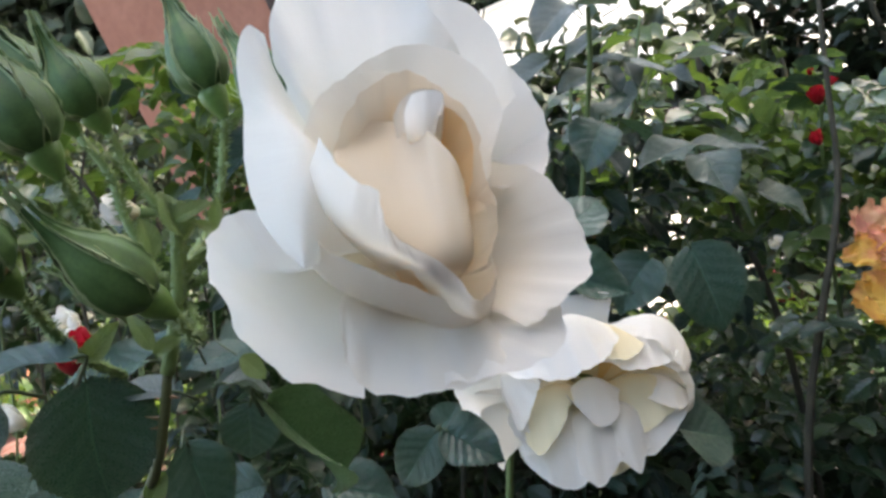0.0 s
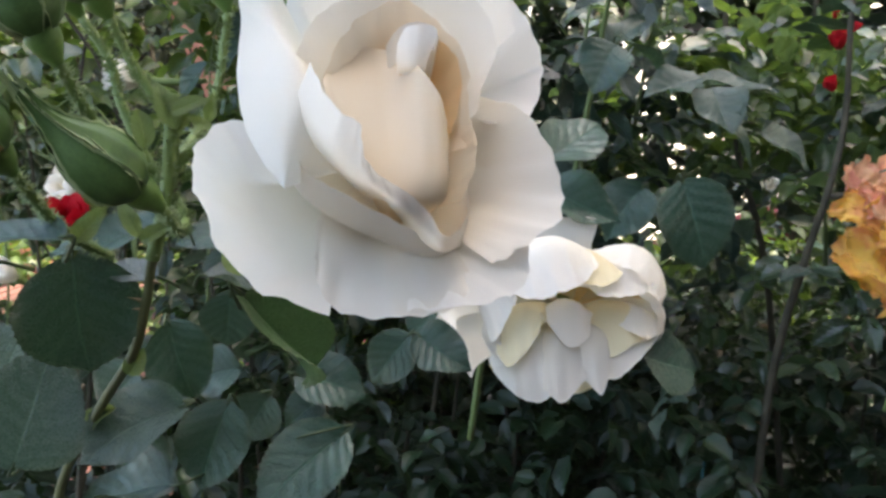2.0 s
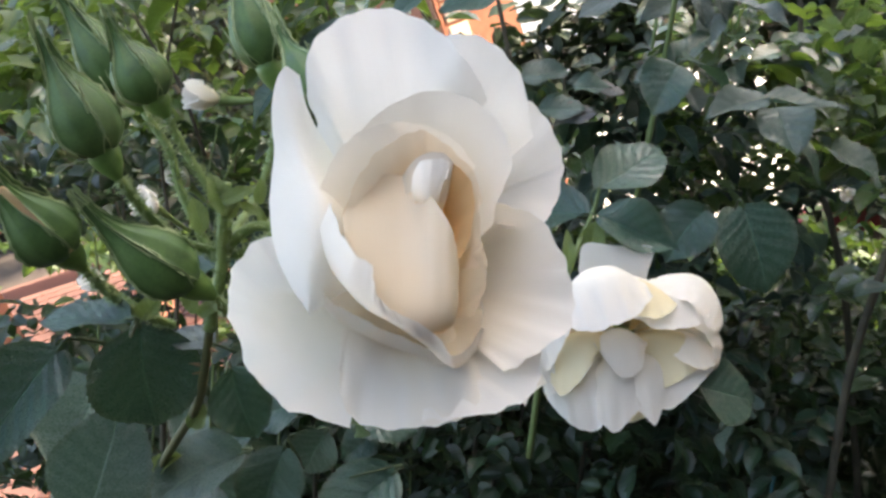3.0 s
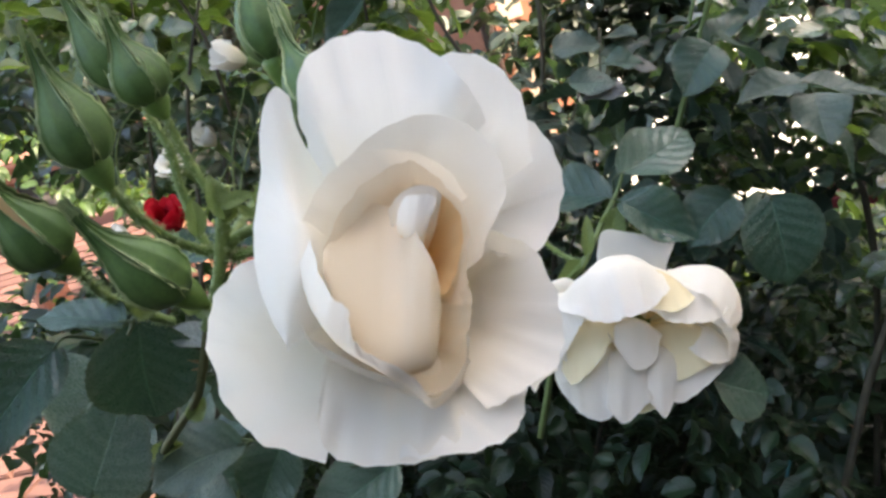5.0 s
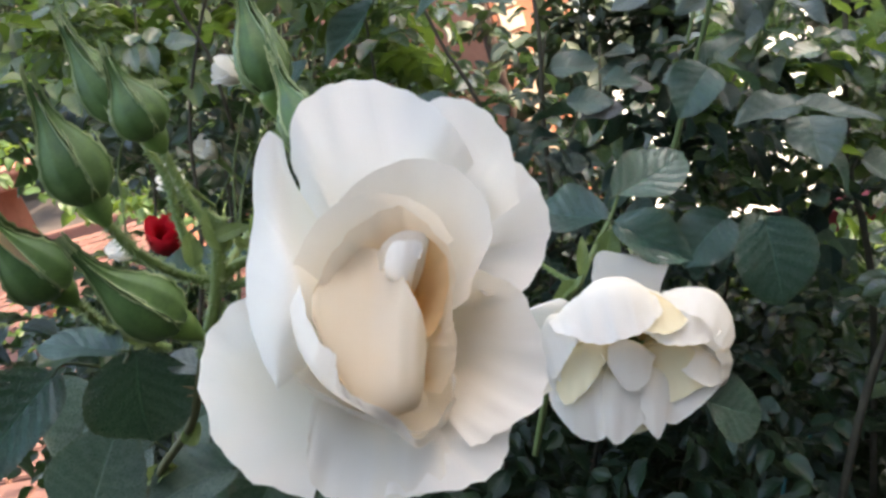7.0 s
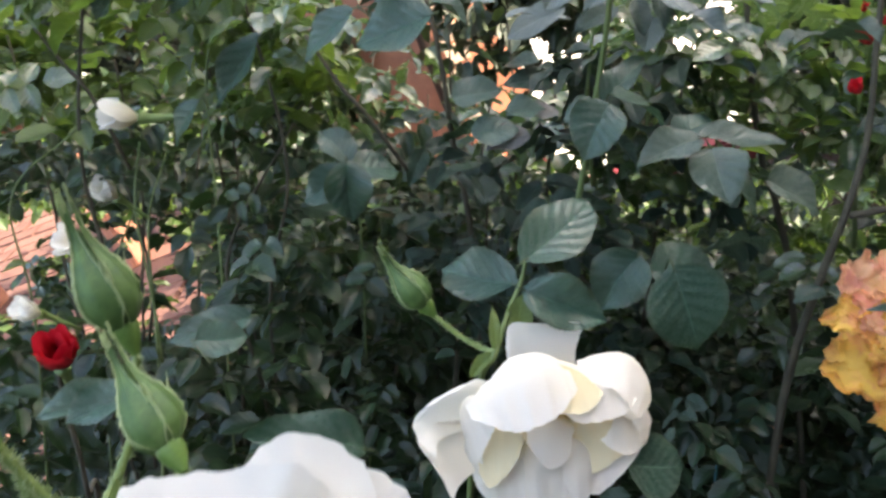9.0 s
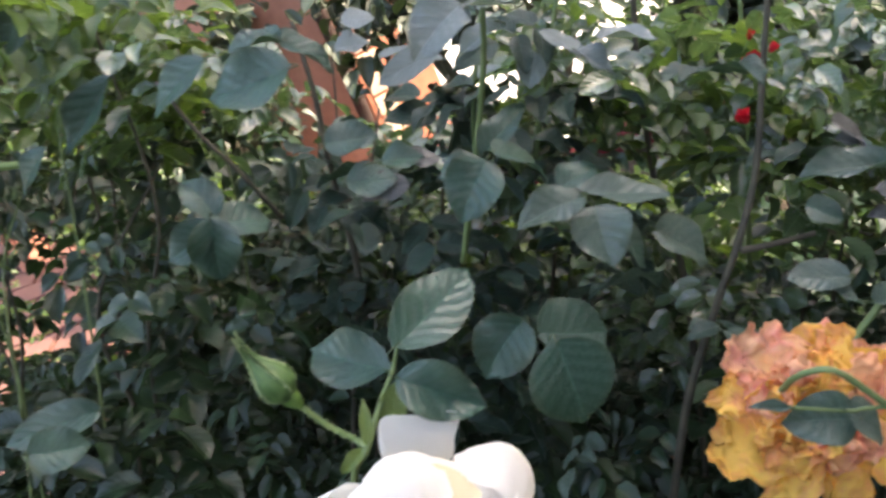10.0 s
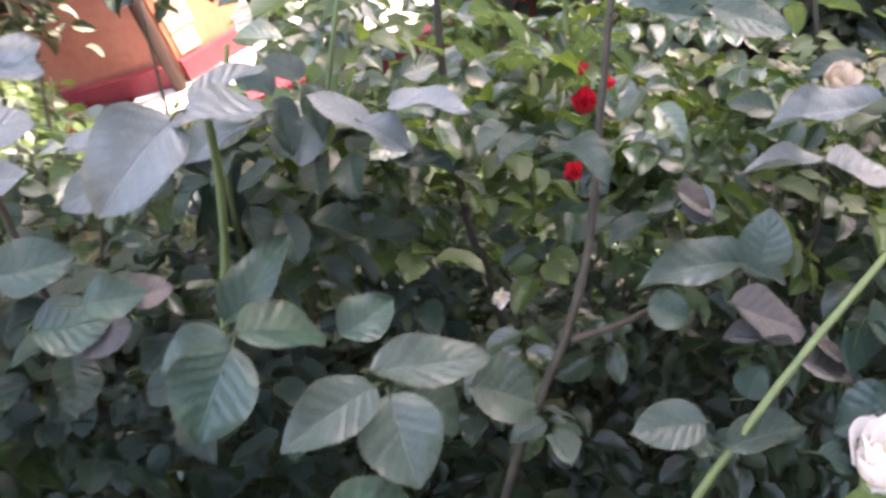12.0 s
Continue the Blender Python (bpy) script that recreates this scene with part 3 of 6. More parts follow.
cane("leaf stalk branching beside the orange rose", False, [(0.28, 0.25, 1.175), (0.269, 0.25, 1.174), (0.262, 0.25, 1.173), (0.229, 0.251, 1.175)], 0.0010, 0.0008)
cane("thin green stalk under the dark red rosebud", False, [(-0.217, 0.285, 1.108), (-0.219, 0.29, 1.079), (-0.22, 0.3, 1.018), (-0.239, 0.33, 0.858), (-0.357, 0.36, -0.428)], 0.0012, 0.0022)
cane("thin teal plastic plant stake", False, [(0.28, 0.62, 0.91), (0.259, 0.6, 0.875), (0.255, 0.58, 0.825), (0.256, 0.55, 0.724)], 0.0018, 0.0018)


# ---------------------------------------------------------------- roses
def petal_mesh(parent, material, base, ctrl, tip, width, cup, curl, ripple, seed, inside=(0, 0, 6.0), square=0.3, res=34, twist=0.45, crumple=0.58):
    """A petal on a bent midrib. cup: how far its sides rise to the inside; curl: how far its rim rolls to the inside (minus: outside)."""
    rng = random.Random(seed)
    ph = [rng.uniform(0, 6.283) for _ in range(6)]
    B, C, T = Vector(base), Vector(ctrl), Vector(tip)
    hint = Vector(inside)
    turn = rng.uniform(-twist, twist)
    skew = rng.uniform(-0.4, 0.4) * twist
    verts, uvs = [], []
    ln = (T - B).length
    for i in range(res + 1):
        v = i / res
        p = B * (1 - v) ** 2 + C * 2 * v * (1 - v) + T * v * v
        d = ((C - B) * (1 - v) + (T - C) * v).normalized()
        want = hint - p
        nrm = (want - d * want.dot(d)).normalized()
        nrm = Matrix.Rotation(turn, 3, d) @ nrm
        lat = d.cross(nrm)
        w = 0.5 * width * max(0.14, math.sin(math.pi * 0.5 * min(1.0, v / 0.55)) ** 0.85)
        # the rim is laid on a rounded front rather than a point
        for j in range(res + 1):
            s = 2 * j / res - 1
            front = 1 - (0.26 - 0.2 * square) * s * s * v * v - (0.12 - 0.08 * square) * s**8 * v
            vv = v * front
            pp = B * (1 - vv) ** 2 + C * 2 * vv * (1 - vv) + T * vv * vv
            a = s * max(abs(cup), 0.01)
            k = w / max(abs(cup), 0.01)
            side = math.sin(a) * k
            rise = (1 - math.cos(a)) * k * (1 if cup >= 0 else -1)
            rim = max(0.0, v - 0.72) / 0.28
            edge = max(0.0, abs(s) - 0.62) / 0.38
            roll = curl * (rim**2 * 0.9 + edge**2 * 0.6 * v)
            wav = ripple * (rim + edge * 0.6) * (0.5 * math.sin(s * 5.5 + ph[0]) + 0.32 * math.sin(s * 11 + ph[1] + v * 4) + 0.2 * math.sin(s * 23 + ph[2]))
            soft = 0.10 * math.sin(s * 2.3 + ph[3]) * v + 0.06 * math.sin(s * 4.1 + v * 3 + ph[4])
            nick = ripple * 0.35 * rim * math.sin(s * 17 + ph[5]) * math.sin(s * 7 + ph[1])
            q = pp + lat * side + nrm * (rise + roll + wav + soft) + d * (nick + skew * s * width * 0.5 * v)
            if crumple:
                q += crumple * v * (noise.noise_vector(q * 0.9 + Vector((seed, 0, 0))) + 0.5 * noise.noise_vector(q * 2.3 + Vector((0, seed, 0))) + 0.3 * noise.noise_vector(q * 5.5 + Vector((0, 0, seed))))
            verts.append(q)
            uvs.append((0.5 + 0.5 * s, v))
    V = np.array([tuple(v) for v in verts]) * 0.01
    return mesh_object("petal", V, grid_faces(res + 1, res + 1), material, parent, uvs=np.array(uvs))


def flower(name, at, label):
    """An empty flower at its place; its own axes: across, up and out."""
    o, r, u, b = (Vector(a) for a in at)
    th = thing(name, (0, 0, 0), label, "rose")
    m = Matrix((r, u, b)).transposed().to_4x4()
    m.translation = o
    th.matrix_basis = m
    return th


def rib_petal(parent, material, base, bellies, rims, ripple, crumple, seed, long=22, fine=6):
    """A petal laid over a few ribs that fan out from its foot, each bent over a belly and ending in the rim."""
    rng = random.Random(seed * 17)
    ph = [rng.uniform(0, 6.283) for _ in range(4)]
    B = Vector(base)
    n = len(rims)
    feet = [B + (Vector(q) - B) * 0.10 for q in bellies]
    waists = [B + (Vector(q) - B) * 0.55 + (Vector(q) - Vector(rims[k])).normalized() * 0.12 for k, q in enumerate(bellies)]
    rows = [spline(line, fine) for line in (feet, waists, bellies, rims)]
    cols = len(rows[0])
    ribs = [spline([r[k] for r in rows], 8) for k in range(cols)]
    long = len(ribs[0]) - 1
    verts, uvs = [], []
    for i in range(long + 1):
        v = i / long
        for k in range(cols):
            u = k / (cols - 1)
            p, q = ribs[k][i], ribs[k][max(0, i - 1)]
            d = (ribs[k][min(long, i + 1)] - q)
            side = ribs[min(cols - 1, k + 1)][i] - ribs[max(0, k - 1)][i]
            nrm = d.cross(side)
            nrm = nrm.normalized() if nrm.length > 1e-9 else Vector((0, 0, 1))
            rim = max(max(0.0, v - 0.7) / 0.3, (max(0.0, abs(2 * u - 1) - 0.75) / 0.25) * v)
            wave = 0.5 * math.sin(u * n * 2.6 + ph[0]) + 0.5 * math.sin(u * n * 5.9 + ph[1]) + 0.2 * math.sin(u * n * 11 + ph[2])
            w = p + nrm * (ripple * rim * wave) + d.normalized() * (ripple * 0.35 * rim * math.sin(u * n * 9 + ph[3]))
            if crumple:
                w += nrm * (crumple * v * (noise.noise(p * 1.1 + Vector((seed, 0, 0))) + 0.5 * noise.noise(p * 2.9 + Vector((0, seed, 0)))))
            verts.append(w * 0.01)
            uvs.append((u, v))
    return mesh_object("petal", verts, grid_faces(long + 1, cols), material, parent, uvs=np.array(uvs))


ROSE_AT = ((-0.0008, -0.0129, 1.2025), (0.9816, 0.1787, 0.0677), (-0.1077, 0.2247, 0.9685), (0.1579, -0.9579, 0.2398))
ROSE_BASE = (-0.78, -1.63, -4.3)
main_rose = flower("white_rose", ROSE_AT, "large open white rose with a creamy peach heart")
rib_petal(main_rose, PETAL, ROSE_BASE,
    [(-1.74, 0.13, -3.2), (-2.21, 1.56, -2.6), (-2.12, 1.93, -2.4), (-1.54, 1.8, -2.4), (-0.65, 1.81, -2.5), (0, 1.82, -2.6), (0.53, 1.84, -2.8), (0.8, 1.34, -3.2)],
    [(-2.37, 1.02, -2.3), (-2.62, 1.76, -2), (-2.67, 3.09, -1.7), (-1.9, 3.61, -1), (-0.93, 3.72, -0.7), (0.06, 3.56, -1.3), (0.9, 3.09, -2.4), (1.46, 2.26, -3)], 0.07, 0.06, 1)
rib_petal(main_rose, PETAL, ROSE_BASE,
    [(-0.41, 1.37, -3.6), (0.28, 1.51, -3.7), (0.97, 1.38, -3.8), (1.32, 1.11, -3.9), (1.54, 0.56, -4)],
    [(-0.39, 3.02, -2.8), (0.32, 3.64, -2.6), (1.36, 3.64, -2.6), (2.21, 2.82, -2.8), (2.55, 1.34, -3.2)], 0.08, 0.06, 2)
rib_petal(main_rose, PETAL, ROSE_BASE,
    [(0.98, 0.7, -4.07), (1.56, 0.57, -4.43), (1.86, 0.29, -4.56), (1.71, 0, -4.39), (1.52, -0.28, -3.87), (1.09, -0.41, -3.47)],
    [(1.84, 2.59, -3.5), (2.75, 2.21, -3.7), (3.32, 1.19, -3.9), (3.27, 0.21, -3.8), (2.61, -0.79, -3), (1.71, -0.92, -2.8)], 0.08, 0.06, 3)
rib_petal(main_rose, PETAL_BLUSH, ROSE_BASE,
    [(0.95, -0.95, -3.34), (1.35, -1.22, -3.31), (1.48, -1.75, -3.21), (1.46, -2.25, -2.92), (1.31, -2.74, -2.63), (1.02, -3.18, -2.17), (0.64, -3.4, -1.97)],
    [(1.44, -0.24, -2.8), (2.38, -0.64, -2.4), (2.9, -1.64, -2), (3, -2.55, -1.75), (2.79, -3.3, -1.4), (2.06, -3.68, -1.2), (1.34, -4.1, -1.2)], 0.09, 0.07, 4)
rib_petal(main_rose, PETAL, ROSE_BASE,
    [(1.19, -2.65, -2.89), (1.03, -3.35, -2.42), (0.63, -3.73, -1.76), (0.25, -3.84, -1.69), (-0.24, -3.86, -1.78), (-0.87, -3.76, -1.88)],
    [(2.32, -2.84, -2.4), (2.21, -3.97, -1.7), (1.93, -4.5, -1.1), (1.19, -4.85, -0.8), (0.24, -4.89, -0.6), (-0.68, -4.97, -0.5)], 0.08, 0.06, 5)
rib_petal(main_rose, PETAL, ROSE_BASE,
    [(-2.19, -1.16, -2.44), (-2.69, -1.8, -2.34), (-3.33, -2.05, -2.34), (-3.62, -2.37, -1.84), (-3.41, -2.94, -1.47), (-2.89, -3.51, -1.27), (-2.31, -3.9, -1.41), (-1.78, -3.83, -1.64)],
    [(-2.63, -0.13, -1.95), (-3.25, -0.88, -1.9), (-3.94, -1.02, -1.75), (-4.3, -1.82, -0.8), (-4.13, -2.79, 0.1), (-3.69, -3.82, 0.2), (-2.85, -4.58, 0.05), (-1.93, -4.96, -0.25)], 0.08, 0.07, 6)
rib_petal(main_rose, PETAL_BLUSH, ROSE_BASE,
    [(-2.08, -3.07, -1.54), (-1.76, -3.3, -1.48), (-1.11, -3.57, -1.61), (-0.48, -3.69, -1.58), (0.13, -3.56, -1.55), (0.5, -3.38, -1.86)],
    [(-2.15, -3.79, -0.9), (-2, -4.66, -0.45), (-1.31, -5.02, -0.35), (-0.46, -5.05, -0.45), (0.37, -4.93, -0.75), (0.97, -4.46, -1.2)], 0.07, 0.06, 7)
# inner petals of the large rose
rib_petal(main_rose, PETAL, ROSE_BASE,
    [(-2.67, 1.77, -1.9), (-2.54, 1.24, -1.5), (-2.49, 0.73, -1.1), (-2.43, 0.3, -0.68), (-2.35, -0.05, -0.3), (-2.27, -0.39, 0.02), (-2.24, -0.88, 0.24), (-2.3, -1.43, 0.35), (-2.41, -1.99, 0.2), (-2.49, -2.4, 0.05), (-2.56, -2.61, -0.08)],
    [(-2.83, 2.56, -1.5), (-3.13, 2.74, -1.4), (-3.37, 2.32, -1.4), (-3.45, 1.59, -1.35), (-3.41, 0.92, -1.3), (-3.47, 0.13, -1.1), (-3.47, -0.52, -0.9), (-3.37, -1.28, -0.7), (-3.09, -1.95, -0.45), (-2.78, -2.44, -0.2), (-2.58, -2.68, -0.1)], 0.012, 0.02, 8)
rib_petal(main_rose, PETAL_BLUSH, ROSE_BASE,
    [(-2.77, -1.58, -1.5), (-2.53, -2.29, -1.3), (-2.07, -2.87, -1.3), (-1.41, -3.27, -1.4), (-0.69, -3.6, -1.5), (0.05, -3.91, -1.8), (0.68, -3.74, -2.2), (1.02, -3.23, -2.6)],
    [(-2.51, -1.76, -0.2), (-2.35, -2.18, 0), (-1.98, -2.56, 0.1), (-1.45, -2.87, 0.1), (-0.79, -3.18, -0.1), (-0, -3.6, -0.5), (0.61, -3.58, -1.1), (0.95, -3.08, -1.7)], 0.03, 0.03, 9)
rib_petal(main_rose, PETAL_BLUSH, ROSE_BASE,
    [(-1.04, 0.4, -2.2), (-0.66, 0.76, -2.3), (-0.02, 1.05, -2.4), (0.62, 0.82, -2.4), (1.01, 0.38, -2.4), (1.15, -0.14, -2.3), (1.06, -0.68, -2.2), (0.89, -1.18, -2)],
    [(-1.63, 1.25, -1.7), (-1.01, 1.82, -1.8), (-0.02, 2.23, -1.9), (0.98, 1.99, -1.9), (1.65, 1.27, -1.9), (1.78, 0.49, -1.8), (1.49, -0.23, -1.7), (1.24, -0.91, -1.6)], 0.03, 0.03, 10)
rib_petal(main_rose, PETAL_BLUSH, ROSE_BASE,
    [(-1.79, -1.78, -1), (-1.83, -0.83, -1.1), (-1.63, -0.11, -1.3), (-1.26, 0.38, -1.5), (-0.76, 0.69, -1.7), (-0.27, 0.77, -1.9), (0.23, 0.58, -2), (0.61, 0.08, -2)],
    [(-2.25, -1.47, -0.2), (-2.34, -0.67, 0.05), (-2.24, 0.12, -0.3), (-1.86, 0.89, -0.8), (-1.21, 1.3, -1.1), (-0.38, 1.39, -1.3), (0.38, 1.07, -1.4), (0.96, 0.4, -1.4)], 0.04, 0.03, 11)
rib_petal(main_rose, PETAL_CREAM, ROSE_BASE,
    [(-1.42, -1.29, -0.8), (-1.29, -0.59, -1), (-0.97, 0.01, -1.2), (-0.62, 0.35, -1.4), (-0.2, 0.45, -1.5), (0.17, 0.23, -1.6), (0.45, -0.13, -1.6), (0.6, -0.66, -1.5), (0.57, -1.27, -1.4), (0.42, -1.85, -1.2)],
    [(-1.86, -0.77, 0.25), (-1.65, -0.11, 0.05), (-1.18, 0.51, -0.2), (-0.65, 0.93, -0.45), (-0.17, 1.02, -0.6), (0.37, 0.71, -0.7), (0.81, 0.18, -0.7), (0.97, -0.46, -0.65), (0.88, -1.13, -0.55), (0.99, -1.86, -0.4)], 0.05, 0.03, 12)
rib_petal(main_rose, PETAL_PEACH, (0, -1.69, -2.6),
    [(-0.04, -0.23, -1.5), (0.26, -0.17, -1.6), (0.45, -0.42, -1.6), (0.5, -0.84, -1.5), (0.39, -1.27, -1.4), (0.23, -1.5, -1.3)],
    [(-0.07, 0.3, -0.85), (0.42, 0.39, -0.9), (0.77, -0.05, -0.85), (0.82, -0.7, -0.8), (0.63, -1.34, -0.75), (0.41, -1.69, -0.7)], 0.03, 0.02, 13)
rib_petal(main_rose, PETAL_CREAM, (0.26, -2.86, -2.6),
    [(0.53, -1.56, -1.3), (0.59, -1.91, -1.2), (0.61, -2.28, -1.2), (0.57, -2.65, -1.3), (0.35, -2.91, -1.4)],
    [(0.94, -1.33, -0.55), (0.91, -1.66, -0.4), (0.99, -2.01, -0.45), (0.88, -2.43, -0.6), (0.7, -2.87, -0.8)], 0.03, 0.02, 14)
rib_petal(main_rose, PETAL_BLUSH, (0, -0.9, -2),
    [(-0.57, -0.46, -0.8), (-0.3, -0.41, -0.7), (-0.06, -0.37, -0.7), (0.17, -0.29, -0.8), (0.29, -0.23, -1)],
    [(-0.67, 0.06, -0.35), (-0.44, 0.37, -0.3), (-0.14, 0.54, -0.35), (0.2, 0.54, -0.5), (0.41, 0.38, -0.7)], 0.012, 0.015, 15)
rib_petal(main_rose, PETAL, (0, -0.9, -2),
    [(-0.48, -0.34, -0.3), (-0.32, -0.4, -0.15), (-0.14, -0.4, -0.1), (0.02, -0.31, -0.15), (0.13, -0.18, -0.3), (0.18, -0.06, -0.5)],
    [(-0.46, 0.06, -0.2), (-0.31, 0.3, -0.05), (-0.06, 0.34, 0.05), (0.18, 0.34, -0), (0.29, 0.25, -0.1), (0.23, -0.02, -0.25)], 0.012, 0.015, 16)
rib_petal(main_rose, PETAL_PEACH, (0, -1.13, -2),
    [(-0.41, -0.57, -0.5), (-0.25, -0.55, -0.35), (-0.12, -0.55, -0.35), (-0, -0.6, -0.5)],
    [(-0.41, -0.28, -0.35), (-0.27, -0.22, -0.22), (-0.14, -0.25, -0.22), (-0.03, -0.41, -0.35)], 0.02, 0.01, 17)
rib_petal(main_rose, PETAL_CREAM, (-0.68, -3.24, -1.8),
    [(-1.79, -1.25, 0.55), (-1.45, -2.04, 0.65), (-0.94, -2.63, 0.67), (-0.47, -2.78, 0.63), (-0.15, -2.85, 0.55), (0.07, -2.87, 0.43), (0.19, -2.89, 0.32), (0.22, -2.93, 0.19), (0.13, -3.0, 0.07)],
    [(-1.86, -0.75, 0.35), (-1.6, -0.23, -0.3), (-1.09, 0.17, -0.8), (-0.6, 0.12, -0.8), (-0.15, -0.34, -0.1), (0.22, -0.98, 0.1), (0.36, -1.54, 0.04), (0.34, -2.02, -0.05), (0.09, -2.28, -0)], 0.02, 0.05, 18)
rib_petal(main_rose, PETAL_BLUSH, (-0.74, -2.55, -3.2),
    [(-2.35, -1.29, 0), (-2.09, -1.86, 0.4), (-1.75, -2.28, 0.7), (-1.47, -2.55, 0.75), (-1.27, -2.7, 0.75), (-1.09, -2.82, 0.68), (-0.8, -3.02, 0.5), (-0.5, -3.25, 0.3), (-0.2, -3.52, 0), (0.18, -3.86, -0.35), (0.56, -3.69, -0.95), (0.82, -3.32, -1.5), (0.96, -2.74, -1.9)],
    [(-2.07, -0.52, 0.55), (-1.87, -1.17, 0.95), (-1.58, -1.59, 1.2), (-1.33, -1.76, 1.28), (-1.28, -1.99, 1.25), (-1.22, -2.35, 1.12), (-1.02, -2.59, 0.98), (-0.67, -2.79, 0.8), (-0.23, -3.1, 0.52), (0.22, -3.61, 0.1), (0.64, -3.37, -0.5), (0.89, -2.98, -1.1), (0.91, -2.45, -1.4)], 0.03, 0.03, 19)

SECOND_AT = ((0.0763, 0.278, 1.0906), (0.9816, 0.1787, 0.0677), (-0.1077, 0.2247, 0.9685), (0.1579, -0.9579, 0.2398))
SECOND_BASE = (0.49, -0.02, -3.2)
second_rose = flower("white_rose", SECOND_AT, "older white rose with loose drooping cream petals")
rib_petal(second_rose, PETAL, (-0.33, 1.34, -2.8),
    [(-2.17, 2.67, -2.7), (-1.6, 3.16, -2.6), (-0.33, 3.16, -2.6), (1.17, 3.16, -2.6), (1.6, 2.67, -2.7)],
    [(-2.4, 4.06, -2.6), (-2.02, 5.51, -2.4), (-0.17, 5.34, -2.4), (2.06, 5.14, -2.4), (1.73, 3.66, -2.6)], 0.03, 0.04, 21)
rib_petal(second_rose, PETAL_BUTTER, SECOND_BASE,
    [(-4.39, -0.24, -2.2), (-3.1, 1.09, -2), (-1.15, 1.76, -1.9), (1.15, 1.76, -1.9), (3.12, 1.27, -1.9), (4.79, 0.11, -2)],
    [(-5.19, -0.13, -1.2), (-4, 1.69, -0.6), (-1.83, 2.5, -0.3), (1.03, 2.5, -0.3), (3.31, 1.85, -0.5), (5.05, 0.22, -0.9)], 0.06, 0.1, 1)
rib_petal(second_rose, PETAL_BUTTER, SECOND_BASE,
    [(-4.72, -1.9, -2.2), (-3.21, -3.08, -1.4), (-1.19, -3.33, -1), (1.06, -3.14, -1), (3.22, -2.33, -1.2), (5.08, -1.01, -1.7)],
    [(-5.03, -3.04, -1.2), (-3.3, -4.6, -0.9), (-1.28, -4.92, -0.6), (0.95, -4.47, -0.6), (3.09, -3.3, -0.8), (5.02, -1.56, -1)], 0.1, 0.12, 2)
rib_petal(second_rose, PETAL, SECOND_BASE,
    [(1.44, 3.2, -1.2), (2.74, 3.52, -1.2), (4.23, 3.36, -1.3), (5.23, 2.44, -1.4), (5.66, 1.14, -1.5), (5.31, -0.18, -1.6)],
    [(1.01, 2.38, 0.3), (2.14, 2.25, 0.7), (3.22, 1.58, 0.9), (3.96, 0.47, 0.9), (4.31, 0.08, 0.7), (4.59, -0.11, 0.2)], 0.08, 0.1, 3)
rib_petal(second_rose, PETAL, SECOND_BASE,
    [(4.49, 1.13, -1.6), (5.31, 0.15, -1.6), (5.57, -0.83, -1.6), (5.14, -1.97, -1.6), (4.26, -2.43, -1.4)],
    [(3.05, 0.68, 0.5), (3.72, 0.08, 0.7), (4.19, -0.71, 0.6), (4.14, -1.68, 0.4), (3.52, -2.22, 0.3)], 0.07, 0.08, 4)
rib_petal(second_rose, PETAL, SECOND_BASE,
    [(-5.34, 0.67, -1.3), (-5.4, 1.39, -1.1), (-5.05, 1.83, -0.8), (-4.51, 1.93, -0.4), (-3.94, 1.73, 0)],
    [(-5.13, -1.36, -0.7), (-4.95, -1.64, 0), (-4.57, -0.93, 0.6), (-4.13, 0, 0.9), (-3.79, 0.61, 1.1)], 0.06, 0.08, 5)
rib_petal(second_rose, PETAL, SECOND_BASE,
    [(-5.28, -0.84, -1.7), (-5.03, -0.46, -1.2), (-4.59, -0.49, -0.9), (-4, -0.64, -0.6)],
    [(-5.08, -2.48, -1.3), (-4.8, -2.98, -0.8), (-4.38, -2.87, -0.2), (-3.74, -2.13, 0.1)], 0.07, 0.1, 6)
rib_petal(second_rose, PETAL_BUTTER, SECOND_BASE,
    [(-4.41, -0.5, -1), (-3.82, 0.07, -0.5), (-3.12, 0.29, -0.2), (-2.17, 0.1, -0.2), (-1.42, -0.43, -0.4)],
    [(-4.79, -2.33, -0.4), (-4.32, -3.05, 0.2), (-3.52, -2.42, 0.6), (-2.73, -1.48, 0.7), (-2.29, -0.64, 0.4)], 0.05, 0.06, 7)
rib_petal(second_rose, PETAL_BLUSH, SECOND_BASE,
    [(-2.6, -0.74, -0.9), (-2.04, -0.06, -0.5), (-1.24, 0.3, -0.1), (-0.25, 0.25, 0), (0.8, -0.36, -0.4)],
    [(-2.29, -0.18, 0.1), (-1.88, -1.07, 0.5), (-1.03, -2.13, 0.85), (0.09, -1.8, 0.6), (0.6, -0.68, 0.1)], 0.03, 0.05, 8)
rib_petal(second_rose, PETAL_BUTTER, SECOND_BASE,
    [(-0.31, -0.96, -1.3), (0.55, -0.29, -0.9), (1.59, 0.06, -0.6), (2.99, 0.01, -0.5), (4.57, -0.81, -0.9)],
    [(-0.22, -2.59, -0.4), (0.6, -2.95, 0.1), (1.77, -2.77, 0.4), (3.05, -2.07, 0.5), (4.35, -1.58, -0)], 0.06, 0.06, 9)
rib_petal(second_rose, PETAL_BLUSH, SECOND_BASE,
    [(2.03, -0.63, -1), (2.71, -0.07, -0.6), (3.7, -0.12, -0.5), (4.8, -0.9, -0.9)],
    [(2.17, -1.12, 0.1), (2.64, -1.55, 0.6), (3.54, -1.91, 0.7), (4.5, -1.75, 0.1)], 0.04, 0.05, 10)
